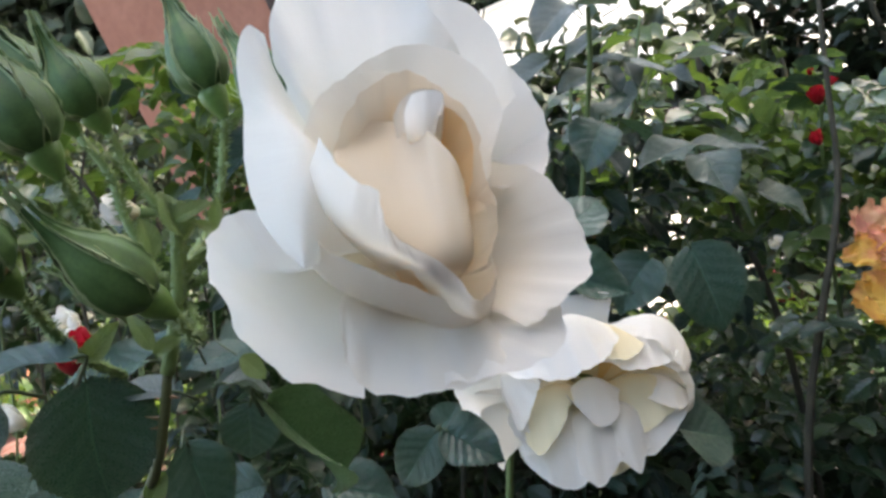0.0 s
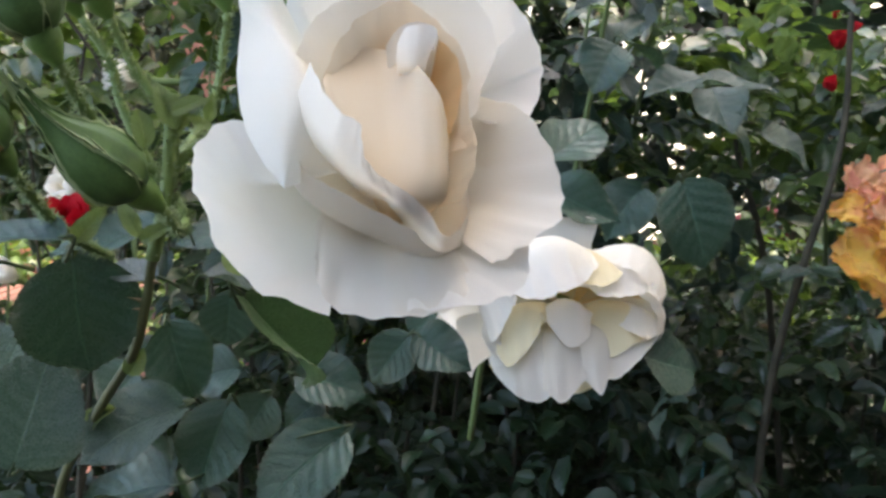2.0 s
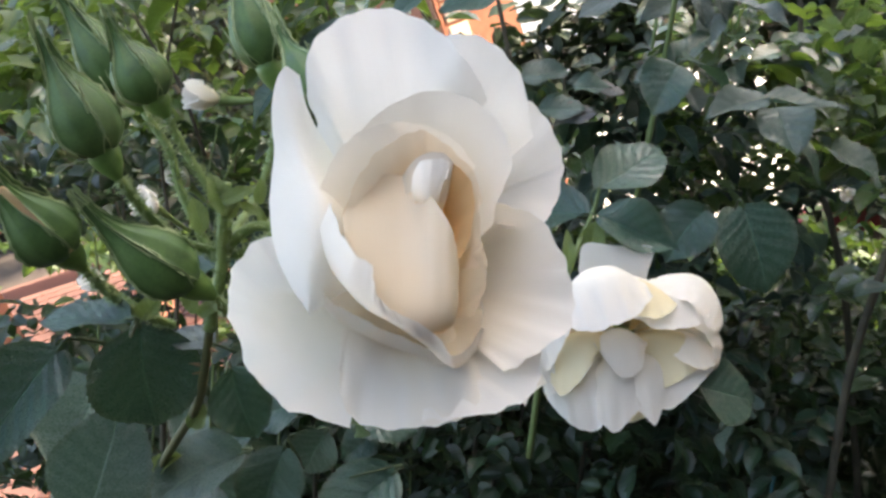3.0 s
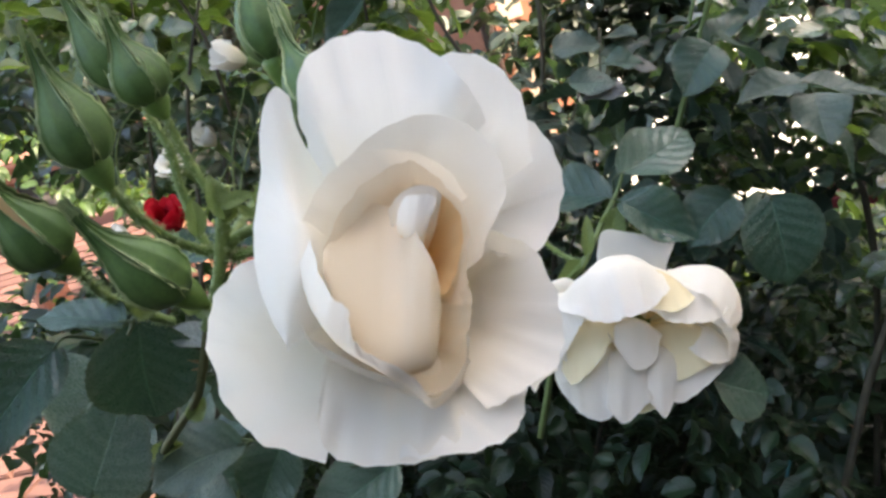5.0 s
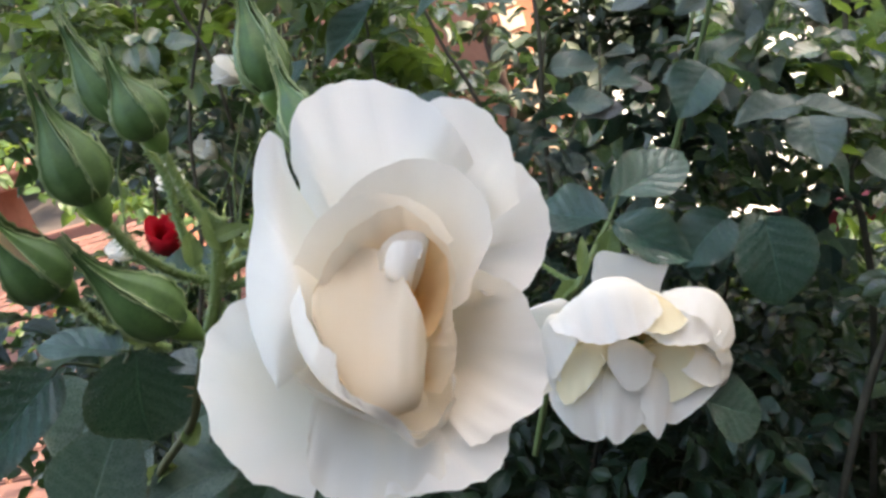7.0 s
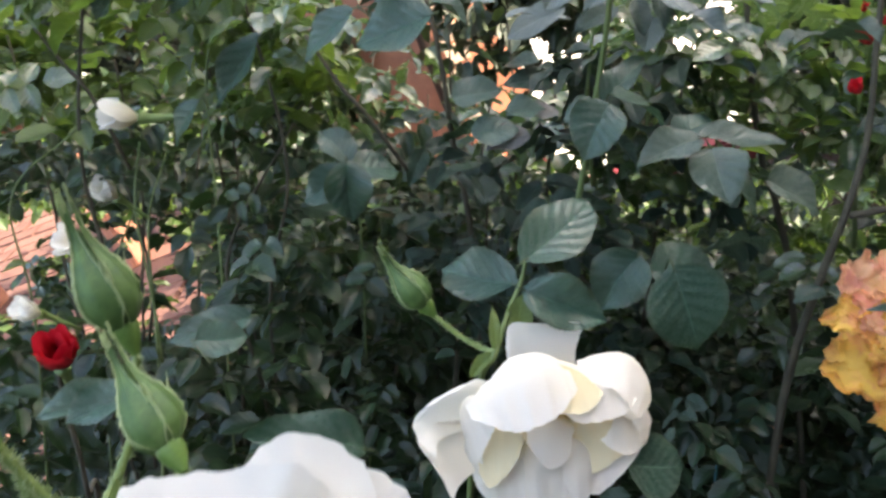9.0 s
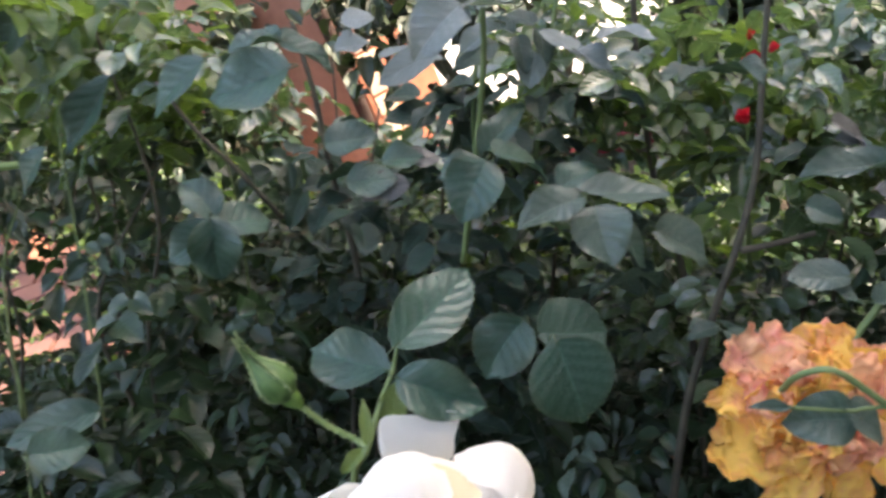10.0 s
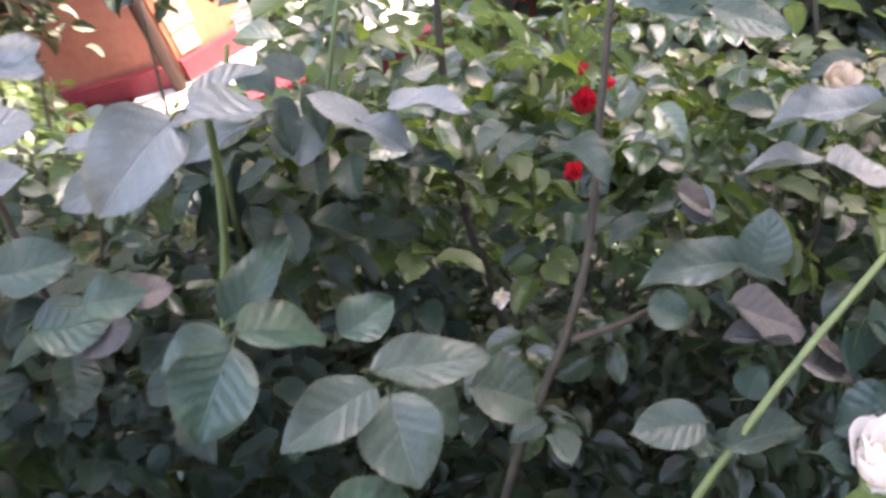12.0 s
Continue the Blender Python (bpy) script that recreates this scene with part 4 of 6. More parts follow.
rib_petal(second_rose, PETAL, SECOND_BASE,
    [(-4.87, -2.2, -1.6), (-4.27, -2.03, -0.9), (-3.4, -1.83, -0.4), (-2.35, -1.78, -0.1), (-1.47, -2.18, -0.2)],
    [(-4.96, -3.33, -1), (-4.29, -4.24, -0.4), (-3.42, -4.93, 0.1), (-2.36, -4.96, 0.4), (-1.61, -3.77, 0.4)], 0.07, 0.07, 11)
rib_petal(second_rose, PETAL_BLUSH, SECOND_BASE,
    [(-2.96, -2.25, -0.7), (-2.29, -1.73, -0.2), (-1.35, -1.5, 0.1), (-0.32, -1.7, 0), (0.58, -2.32, -0.3)],
    [(-2.8, -3.83, 0.1), (-2.24, -4.57, 0.45), (-1.51, -5.15, 0.65), (-0.53, -4.35, 0.6), (0.28, -3.56, 0.35)], 0.06, 0.07, 12)
rib_petal(second_rose, PETAL_BLUSH, SECOND_BASE,
    [(-1.02, -2.35, -0.5), (-0.29, -1.75, -0.1), (0.66, -1.5, 0.1), (1.6, -1.72, -0.1), (2.42, -2.35, -0.5)],
    [(-0.87, -3.62, 0.2), (-0.01, -4.12, 0.5), (0.71, -4.83, 0.7), (1.3, -3.87, 0.5), (2.14, -3.43, 0.2)], 0.05, 0.07, 13)
rib_petal(second_rose, PETAL_BLUSH, SECOND_BASE,
    [(0.56, -2.25, -0.7), (1.5, -1.68, -0.3), (2.74, -1.42, -0.2), (4.11, -1.33, -0.5), (5.02, -1.4, -1)],
    [(0.66, -3.51, 0.1), (1.58, -4.08, 0.4), (2.81, -3.32, 0.45), (3.96, -2.36, 0.2), (4.77, -1.62, -0.3)], 0.07, 0.07, 14)
rib_petal(second_rose, PETAL, SECOND_BASE,
    [(0.15, 3.51, -0.6), (1.19, 3.14, -0.3), (2.33, 2.89, -0.2), (3.53, 2.34, -0.4), (4.37, 1.51, -0.8)],
    [(-0.45, 1.2, 1.5), (0.62, 0.56, 1.8), (2.01, 0.42, 1.6), (3.34, 0.55, 1.1), (4.23, 0.99, 0.5)], 0.1, 0.1, 15)
rib_petal(second_rose, PETAL_BUTTER, SECOND_BASE,
    [(-0.24, 3.45, -0.3), (0.63, 3.21, -0), (1.39, 2.78, 0.1), (2.17, 2.13, -0.1)],
    [(-0.35, 1.26, 1.9), (0.71, 1.05, 1.9), (1.65, 1.33, 1.6), (2.26, 1.8, 1)], 0.04, 0.06, 16)
rib_petal(second_rose, PETAL, SECOND_BASE,
    [(-5.02, 1.56, -1), (-3.89, 2.82, -0.3), (-2.82, 3.53, 0.2), (-1.62, 3.85, 0.45), (-0.43, 3.67, 0.45), (0.57, 3.09, 0.2)],
    [(-5.04, 1.12, 0.6), (-3.92, 0.72, 1.6), (-2.7, 0.55, 2.3), (-1.49, 0.87, 2.5), (-0.34, 1.32, 2.2), (0.79, 2.23, 1.4)], 0.13, 0.12, 17)
rib_petal(second_rose, PETAL, SECOND_BASE,
    [(-3.35, 2.95, -1), (-2.74, 3.69, -0.8), (-1.6, 4.08, -0.6), (-0.49, 3.96, -0.6), (0.44, 3.38, -0.7)],
    [(-3.64, 2.21, 0.1), (-2.8, 2.24, 0.6), (-1.74, 2.5, 0.7), (-0.6, 2.55, 0.5), (0.32, 2.84, 0.2)], 0.05, 0.08, 18)
rib_petal(second_rose, PETAL, SECOND_BASE,
    [(-4.17, 2.73, -1.2), (-5.66, 2.33, -1.1), (-6.7, 1.69, -0.9), (-6.95, 0.8, -0.7), (-6.57, -0.15, -0.5)],
    [(-5.22, 2.63, -0.5), (-6.81, 1.96, -0.3), (-8.11, 1.2, -0.1), (-8.06, 0.23, 0.2), (-7.13, -0.95, 0.5)], 0.07, 0.08, 31)
rib_petal(second_rose, PETAL_BLUSH, SECOND_BASE,
    [(-4.16, -0.03, -1.5), (-5.6, 0.19, -1.3), (-6.68, -0.34, -1.1), (-6.52, -1.49, -0.9), (-5.67, -2.81, -0.6)],
    [(-5.02, 0.47, -0.8), (-6.74, 0.74, -0.6), (-7.97, -0.16, -0.4), (-7.24, -1.66, -0.1), (-6.36, -3.54, 0.2)], 0.08, 0.08, 32)

ORANGE_AT = ((0.2683, 0.3089, 1.1436), (0.9998, -0.0213, -0.0053), (0.0121, 0.3379, 0.9411), (-0.0183, -0.941, 0.3381))
ORANGE_BASE = (0.3, -0.45, 0.2)
orange_rose = flower("orange_rose", ORANGE_AT, "withering orange and pink rose with crumpled brown-edged petals")
petal_mesh(orange_rose, PETAL_PINK, ORANGE_BASE, (-1.77, 1.48, 1), (-2.45, 3.67, -0.6), 4.60, 0.50, 0.40, 0.55, 11)
petal_mesh(orange_rose, PETAL_ORANGE, ORANGE_BASE, (-2.62, 0.58, 1.5), (-5.04, 0.53, 0.8), 2.40, 0.50, 0.20, 0.20, 42)
petal_mesh(orange_rose, PETAL_ORANGE, ORANGE_BASE, (-2.35, -2.06, 1.2), (-4.37, -1.82, -0.2), 5.40, 0.60, 0.40, 0.30, 73)
petal_mesh(orange_rose, PETAL_ORANGE, ORANGE_BASE, (-1.19, -2.67, 0.8), (-2, -3.94, -0.8), 5.60, 0.60, 0.40, 0.55, 104)
petal_mesh(orange_rose, PETAL_ORANGE, ORANGE_BASE, (1.19, -3.13, 0.6), (1.24, -4.82, -1), 5.80, 0.60, 0.40, 0.25, 135)
petal_mesh(orange_rose, PETAL_ORANGE, ORANGE_BASE, (3.57, -2.38, 0.6), (4.79, -3.89, -1), 5.40, 0.60, 0.40, 0.30, 166)
petal_mesh(orange_rose, PETAL_ORANGE, ORANGE_BASE, (3.87, 0.6, 0.6), (5.87, 0.62, -1), 5.60, 0.60, 0.40, 0.30, 197)
petal_mesh(orange_rose, PETAL_PINK, ORANGE_BASE, (2.67, 1.78, 0.8), (3.54, 3.01, -0.8), 5.40, 0.50, 0.40, 0.30, 228)
petal_mesh(orange_rose, PETAL_ORANGE, ORANGE_BASE, (0.59, 1.78, 0.8), (0.61, 3.61, -0.6), 4.80, 0.50, 0.40, 0.30, 259)
petal_mesh(orange_rose, PETAL_PINK, ORANGE_BASE, (-1.01, 1.44, 2), (-1.87, 2.45, 2), 3.60, 0.70, -0.50, 0.30, 290)
petal_mesh(orange_rose, PETAL_PINK, ORANGE_BASE, (2.16, 1.15, 2), (3.47, 1.74, 1.8), 3.40, 0.70, -0.50, 0.30, 321)
petal_mesh(orange_rose, PETAL_ORANGE, ORANGE_BASE, (-1, -1.72, 2.2), (-1.88, -3.03, 1.9), 4.00, 0.70, -0.50, 0.30, 352)
petal_mesh(orange_rose, PETAL_PINK, ORANGE_BASE, (2.59, -1.73, 2), (3.51, -3.07, 1.4), 4.00, 0.70, -0.50, 0.30, 383)
petal_mesh(orange_rose, PETAL_ORANGE, ORANGE_BASE, (0.58, 1.45, 1.6), (0.88, 2.94, 1.2), 3.00, 0.70, -0.40, 0.25, 414)
petal_mesh(orange_rose, PETAL_ORANGE, ORANGE_BASE, (-2.32, -0.29, 1.8), (-3.34, -0.73, 1.6), 3.40, 0.70, -0.40, 0.30, 445)
for turn, out, mat, width in ((0.4, 2.6, PETAL_PINK, 3.0), (1.3, 2.2, PETAL_ORANGE, 2.6), (2.2, 2.9, PETAL_PINK, 2.8), (3.3, 2.7, PETAL_ORANGE, 3.2), (4.2, 2.8, PETAL_ORANGE, 3.0), (5.2, 2.7, PETAL_PINK, 2.8), (1.8, 3.5, PETAL_ORANGE, 2.6), (2.8, 3.6, PETAL_PINK, 2.6), (4.7, 3.4, PETAL_ORANGE, 2.8), (5.8, 3.5, PETAL_PINK, 2.4)):
    c, n = math.cos(turn), math.sin(turn)
    petal_mesh(orange_rose, mat, ORANGE_BASE, (c * out * 0.5, n * out * 0.5, 2.6), (c * out, n * out * 0.8, 2.5 - 0.35 * (out - 2)), width, 0.8, -0.55, 0.25, int(turn * 100), crumple=0.85)


def rose_calyx(th, base, back, size):
    """The green cup under a flower with its five turned-back sepals."""
    B, d = Vector(base) * 0.01, Vector(back).normalized()
    v, f, _ = tube([B - d * 0.003, B + d * size * 0.5, B + d * size * 1.4], size * 0.75, size * 0.28, 10, 4)
    mesh_object("calyx", v, f, HIP, th)
    o = d.orthogonal().normalized()
    for k in range(5):
        a = Matrix.Rotation(k * 1.2566, 3, d) @ o
        p = B + a * size * 0.5
        ob = new("sepal", LEAF_BANK[BRACT.name][k])
        ob.parent = th
        ob.matrix_basis = blade_matrix(p, p + a * size * 2.2 + d * size * 1.0, size * 0.8, -d)


rose_calyx(main_rose, ROSE_BASE, (-0.5, 0.1, -1), 0.006)
rose_calyx(second_rose, SECOND_BASE, (-1, 0.6, -0.6), 0.007)

# ---------------------------------------------------------------- the near shoot with its buds
SHOOT = [(-0.07, 0.05, 1.192), (-0.071, 0.05, 1.183), (-0.073, 0.052, 1.164), (-0.078, 0.055, 1.146), (-0.082, 0.06, 1.131), (-0.09, 0.07, 1.113), (-0.107, 0.08, 1.087), (-0.131, 0.1, 1.041), (-0.163, 0.14, 0.914)]
ROSE_STALK = [(-0.073, 0.052, 1.164), (-0.071, 0.055, 1.173), (-0.062, 0.055, 1.179), (-0.044, 0.045, 1.178), (-0.027, 0.03, 1.179)]


def make_shoot():
    th = thing("rose_shoot", SHOOT[-1], "green and red-brown rose shoot covered with fine bristles", "rose shoot")
    o = Vector(SHOOT[-1])
    v, f, c = tube(SHOOT[:4], 0.0016, 0.0020, 9, 8)
    mesh_object("shoot_tip", [p - o for p in v], f, STEM, th, "fresh green shoot tip")
    v, f, c2 = tube(SHOOT[3:], 0.0014, 0.0017, 9, 8)
    mesh_object("shoot_wood", [p - o for p in v], f, RED_STEM, th, "green-brown older wood")
    v, f = spikes(c, 200, 0.0017, 0.0002, 5, 0.0016)
    mesh_object("bristles", [p - o for p in v], f, SEPAL_EDGE, th, kind="stuff", smooth=False)
    v, f = spikes(c2, 8, 0.004, 0.001, 8, 0.0015)
    mesh_object("thorns", [p - o for p in v], f, THORN, th, kind="stuff", smooth=False)
    v, f, c = tube(ROSE_STALK, 0.0016, 0.0017, 10, 6)
    mesh_object("flower_stalk", [p - o for p in v], f, STEM, th)
    v, f = spikes(c, 140, 0.0016, 0.0002, 6, 0.0014)
    mesh_object("bristles", [p - o for p in v], f, SEPAL_EDGE, th, kind="stuff", smooth=False)


make_shoot()


BUD_S = (0.17, 0.20, 0.24, 0.30, 0.38, 0.46, 0.54, 0.62, 0.70, 0.80, 1.05)
BUD_R = (0.42, 0.56, 0.80, 0.95, 1.0, 0.94, 0.79, 0.56, 0.34, 0.17, 0.03)
SEPAL_Q = (-1.0, -0.9, -0.82, -0.7, -0.4, -0.12, 0.0, 0.12, 0.4, 0.7, 0.82, 0.9, 1.0)


def rose_bud(label, neck, tip, radius, stalk, opened):
    """A closed bud: the hip, the petals inside, five sepals that clasp it and run out into whiskers, and its bristly stalk."""
    N, T = Vector(neck), Vector(tip)
    th = thing("rose_bud", N, label, "rose bud", "buds of the near shoot")
    axis = T - N
    ln = axis.length
    d = axis.normalized()
    o = d.orthogonal().normalized()
    e = d.cross(o)
    seg = 20
    lift = (Vector((0, 0, 1)) - d * d.z) * ln * 0.10

    def turned(profile, name, mat, tag=""):
        verts = []
        for s, r in profile:
            for k in range(seg):
                a = 2 * math.pi * k / seg
                verts.append(d * s * ln + (o * math.cos(a) + e * math.sin(a)) * r * radius)
        fs = grid_faces(len(profile), seg, True)
        fs.append(tuple(range((len(profile) - 1) * seg, len(profile) * seg)))
        return mesh_object(name, verts, fs, mat, th, tag)

    turned([(0.0, 0.17), (0.03, 0.24), (0.07, 0.37), (0.11, 0.47), (0.15, 0.53), (0.18, 0.54), (0.205, 0.50), (0.22, 0.42)], "hip", HIP, "smooth swelling green hip")
    core = [(s, r * 0.93) for s, r in zip(BUD_S, BUD_R) if 0.18 < s < 0.85]
    turned(core, "petal_cone", PETAL_CREAM if opened else SEPAL)
    for k in range(5):
        a0 = 1.2566 * k + 0.4
        rows, cols, verts = 24, len(SEPAL_Q), []
        rng = random.Random(k + len(label))
        bend, sway = rng.uniform(-0.5, 0.5), rng.uniform(0.0, 0.16)
        reach = 0.80 + 0.10 * rng.random()
        layer = (0.0, 0.045, 0.01, 0.055, 0.025)[k]
        gape = 0.14 if opened and k in (0, 3) else 0.0
        for i in range(rows):
            v = i / (rows - 1)
            s = 0.185 + v * reach
            prof = np.interp(s, BUD_S, BUD_R)
            wide = 0.76 * min(1.0, 0.55 + v * 3.0) * (1 - v) ** 0.45 if v < 0.97 else 0.35
            if v > 0.62:
                wide = min(wide, 0.62)
            for q in SEPAL_Q:
                a = a0 + q * wide + bend * max(0.0, v - 0.45) * 1.6
                # the margin turns up and its fine teeth make it uneven
                edge = max(0.0, abs(q) - 0.8) / 0.2
                up = 0.17 * edge * min(1.0, 4 * v) * (1 - 0.6 * v) * (1 + 0.4 * math.sin(i * 2.6 + k + (3 if q > 0 else 0)))
                r = radius * (prof * 1.0 + 0.02 + layer + up + 0.035 * max(0.0, 1 - abs(q) * 4) + gape * v * 1.5)
                r += radius * sway * max(0.0, v - 0.6) * 2.2
                verts.append(d * s * ln + (o * math.cos(a) + e * math.sin(a)) * r + lift * (max(0.0, s - 0.5) / 0.5) ** 2)
        ob = mesh_object("sepal", verts, grid_faces(rows, cols), [SEPAL, SEPAL_EDGE], th)
        for n, p in enumerate(ob.data.polygons):
            if n % (cols - 1) in (0, cols - 2) or n // (cols - 1) > 19:
                p.material_index = 1
        for w in range(2):
            g = 1 if w else -1
            at = 0.40 + 0.16 * rng.random()
            aa = a0 + g * 0.55
            side = o * math.cos(aa) + e * math.sin(aa)
            p0 = d * ln * at + side * radius * (np.interp(at, BUD_S, BUD_R) + 0.06)
            vv, ff, _ = tube([p0, p0 + d * ln * 0.05 + side * radius * 0.10, p0 + d * ln * 0.13 + side * radius * rng.uniform(0.05, 0.3)], 0.0004, 0.0001, 5, 3)
            if (k + w) % 2 == 0:
                mesh_object("sepal_whisker", vv, ff, SEPAL_EDGE, th)
    pts = [Vector(p) - N for p in stalk]
    v, f, c = tube(pts, 0.00125, 0.0015, 10, 7)
    stalk_ob = mesh_object("bud_stalk", v, f, STEM, th)
    v, f = spikes(c, 320, 0.0019, 0.00018, len(label) * 3, 0.0011)
    mesh_object("bristles", v, f, SEPAL_EDGE, stalk_ob, kind="stuff", smooth=False)
    return th


rose_bud("plump green rose bud lying almost level", (-0.064, 0.026, 1.164), (-0.09, 0, 1.191), 0.0079, [(-0.064, 0.026, 1.164), (-0.063, 0.035, 1.157), (-0.067, 0.05, 1.159), (-0.072, 0.055, 1.164)], False)
rose_bud("closed green rose bud with a long pointed tip", (-0.081, 0.01, 1.196), (-0.096, 0, 1.231), 0.0074, [(-0.081, 0.01, 1.196), (-0.081, 0.025, 1.185), (-0.082, 0.045, 1.175), (-0.074, 0.055, 1.17)], False)
rose_bud("closed green rose bud with whiskered sepals", (-0.085, 0.045, 1.21), (-0.099, 0.035, 1.237), 0.0075, [(-0.085, 0.045, 1.21), (-0.081, 0.048, 1.2), (-0.075, 0.05, 1.19), (-0.071, 0.052, 1.182), (-0.073, 0.055, 1.167)], False)
rose_bud("slender closed green rose bud with a curling tip", (-0.097, 0.055, 1.211), (-0.12, 0.045, 1.246), 0.0074, [(-0.097, 0.055, 1.211), (-0.09, 0.056, 1.2), (-0.087, 0.056, 1.189), (-0.081, 0.056, 1.176), (-0.076, 0.056, 1.168)], False)
rose_bud("green rose bud splitting to show a cream petal", (-0.097, 0.02, 1.171), (-0.111, 0, 1.198), 0.0079, [(-0.097, 0.02, 1.171), (-0.096, 0.03, 1.162), (-0.096, 0.045, 1.153), (-0.092, 0.06, 1.145)], True)
rose_bud("tall closed green rose bud standing behind the white rose", (-0.067, 0.088, 1.218), (-0.087, 0.092, 1.265), 0.0084, [(-0.067, 0.088, 1.218), (-0.068, 0.088, 1.21), (-0.069, 0.085, 1.196), (-0.072, 0.078, 1.183), (-0.074, 0.066, 1.175), (-0.073, 0.058, 1.169)], False)
rose_bud("narrow closed green rose bud tucked behind the white rose", (-0.034, 0.04, 1.21), (-0.059, 0.056, 1.237), 0.0070, [(-0.034, 0.04, 1.21), (-0.039, 0.04, 1.201), (-0.045, 0.046, 1.189), (-0.058, 0.052, 1.176), (-0.07, 0.056, 1.169)], False)
rose_bud("small closed green rose bud on a hairy stalk", (0.001, 0.33, 1.132), (-0.034, 0.328, 1.173), 0.0102, [(0.001, 0.33, 1.132), (0.015, 0.33, 1.12), (0.032, 0.325, 1.113), (0.039, 0.312, 1.118)], False)


bracts = thing("leaf_bracts", SHOOT[2], "small yellow-green bracts at the nodes of the near shoot", "bracts")
bracts_high = thing("leaf_bracts", SECOND_AT[0], "small fresh green bracts above the second white rose", "bracts")
leaflet((-0.092, 0.04, 1.153), (-0.085, 0.04, 1.162), 0.006, (0.01, -1, -0.01), BRACT, bracts, 2, "bract")
leaflet((-0.078, 0.045, 1.154), (-0.083, 0.045, 1.164), 0.005, (0.48, -0.85, 0.22), BRACT, bracts, 9, "bract")
leaflet((-0.079, 0.05, 1.152), (-0.072, 0.05, 1.156), 0.005, (-0.16, -0.94, 0.3), BRACT, bracts, 16, "bract")
leaflet((-0.07, 0.05, 1.182), (-0.066, 0.05, 1.187), 0.004, (-0.02, -1, 0.02), BRACT, bracts, 23, "bract")
leaflet((-0.066, 0.05, 1.186), (-0.059, 0.05, 1.183), 0.003, (0.19, -0.88, 0.44), BRACT, bracts, 30, "bract")
leaflet((-0.06, 0.055, 1.177), (-0.063, 0.055, 1.186), 0.003, (0.38, -0.91, 0.14), BRACT, bracts, 37, "bract")
leaflet((-0.076, 0.045, 1.178), (-0.078, 0.045, 1.188), 0.006, (0.52, -0.84, 0.11), BRACT, bracts, 44, "bract")
leaflet((-0.069, 0.045, 1.187), (-0.061, 0.045, 1.192), 0.005, (-0.19, -0.94, 0.27), BRACT, bracts, 51, "bract")
leaflet((-0.069, 0.048, 1.183), (-0.074, 0.048, 1.195), 0.007, (0.53, -0.81, 0.26), BRACT, bracts, 58, "bract")
leaflet((-0.064, 0.06, 1.185), (-0.063, 0.06, 1.193), 0.004, (0.28, -0.96, -0.04), BRACT, bracts, 65, "bract")
leaflet((-0.056, 0.05, 1.15), (-0.05, 0.05, 1.144), 0.006, (0.38, -0.84, 0.37), BRACT, bracts, 72, "bract")
leaflet((-0.091, 0.07, 1.107), (-0.087, 0.07, 1.115), 0.007, (0.04, -1, -0.02), BRACT, bracts, 79, "bract")
leaflet((-0.1, 0.08, 1.092), (-0.115, 0.08, 1.082), 0.007, (-0.24, -0.9, 0.36), BRACT, bracts, 86, "bract")
leaflet((0.039, 0.31, 1.121), (0.037, 0.31, 1.144), 0.008, (0.12, -0.99, 0.01), BRACT, bracts_high, 93, "bract")
leaflet((0.052, 0.325, 1.126), (0.054, 0.325, 1.149), 0.017, (-0.08, -1, 0.01), BRACT, bracts_high, 100, "bract")
leaflet((0.036, 0.31, 1.117), (0.023, 0.31, 1.101), 0.009, (-0.41, -0.85, 0.33), BRACT, bracts_high, 107, "bract")

# ---------------------------------------------------------------- leaves
compound_leaf("green rose leaf of three leaflets above the second white rose", [
    ((0.055, 0.332, 1.169), (0.098, 0.381, 1.196), 0.039, (0.23, -0.61, 0.75)),
    ((0.056, 0.325, 1.152), (0.104, 0.318, 1.138), 0.033, (0.03, -0.85, 0.53)),
    ((0.048, 0.335, 1.152), (-0.001, 0.37, 1.15), 0.035, (-0.46, -0.61, 0.65)),
])
compound_leaf("dark green rose leaf hanging behind the second rose", [
    ((0.146, 0.352, 1.158), (0.168, 0.338, 1.110), 0.056, (0.1, -0.93, 0.36)),
    ((0.131, 0.40, 1.150), (0.107, 0.385, 1.118), 0.042, (-0.02, -0.75, 0.66)),
    ((0.146, 0.42, 1.132), (0.2, 0.44, 1.128), 0.053, (0.26, -0.56, 0.79)),
])
compound_leaf("small veined green rose leaf below the second rose", [
    ((0.116, 0.285, 1.063), (0.154, 0.304, 1.051), 0.040, (0.51, -0.7, 0.49)),
])
compound_leaf("blue-green rose leaf with broad drooping leaflets", [
    ((0.109, 0.425, 1.248), (0.092, 0.405, 1.216), 0.039, (-0.07, -0.83, 0.56)),
    ((0.107, 0.44, 1.244), (0.08, 0.43, 1.238), 0.026, (0.03, -0.55, 0.83)),
    ((0.114, 0.43, 1.253), (0.159, 0.455, 1.242), 0.032, (0.34, -0.2, 0.92)),
    ((0.109, 0.45, 1.247), (0.136, 0.47, 1.28), 0.022, (-0.22, -0.74, 0.64)),
])
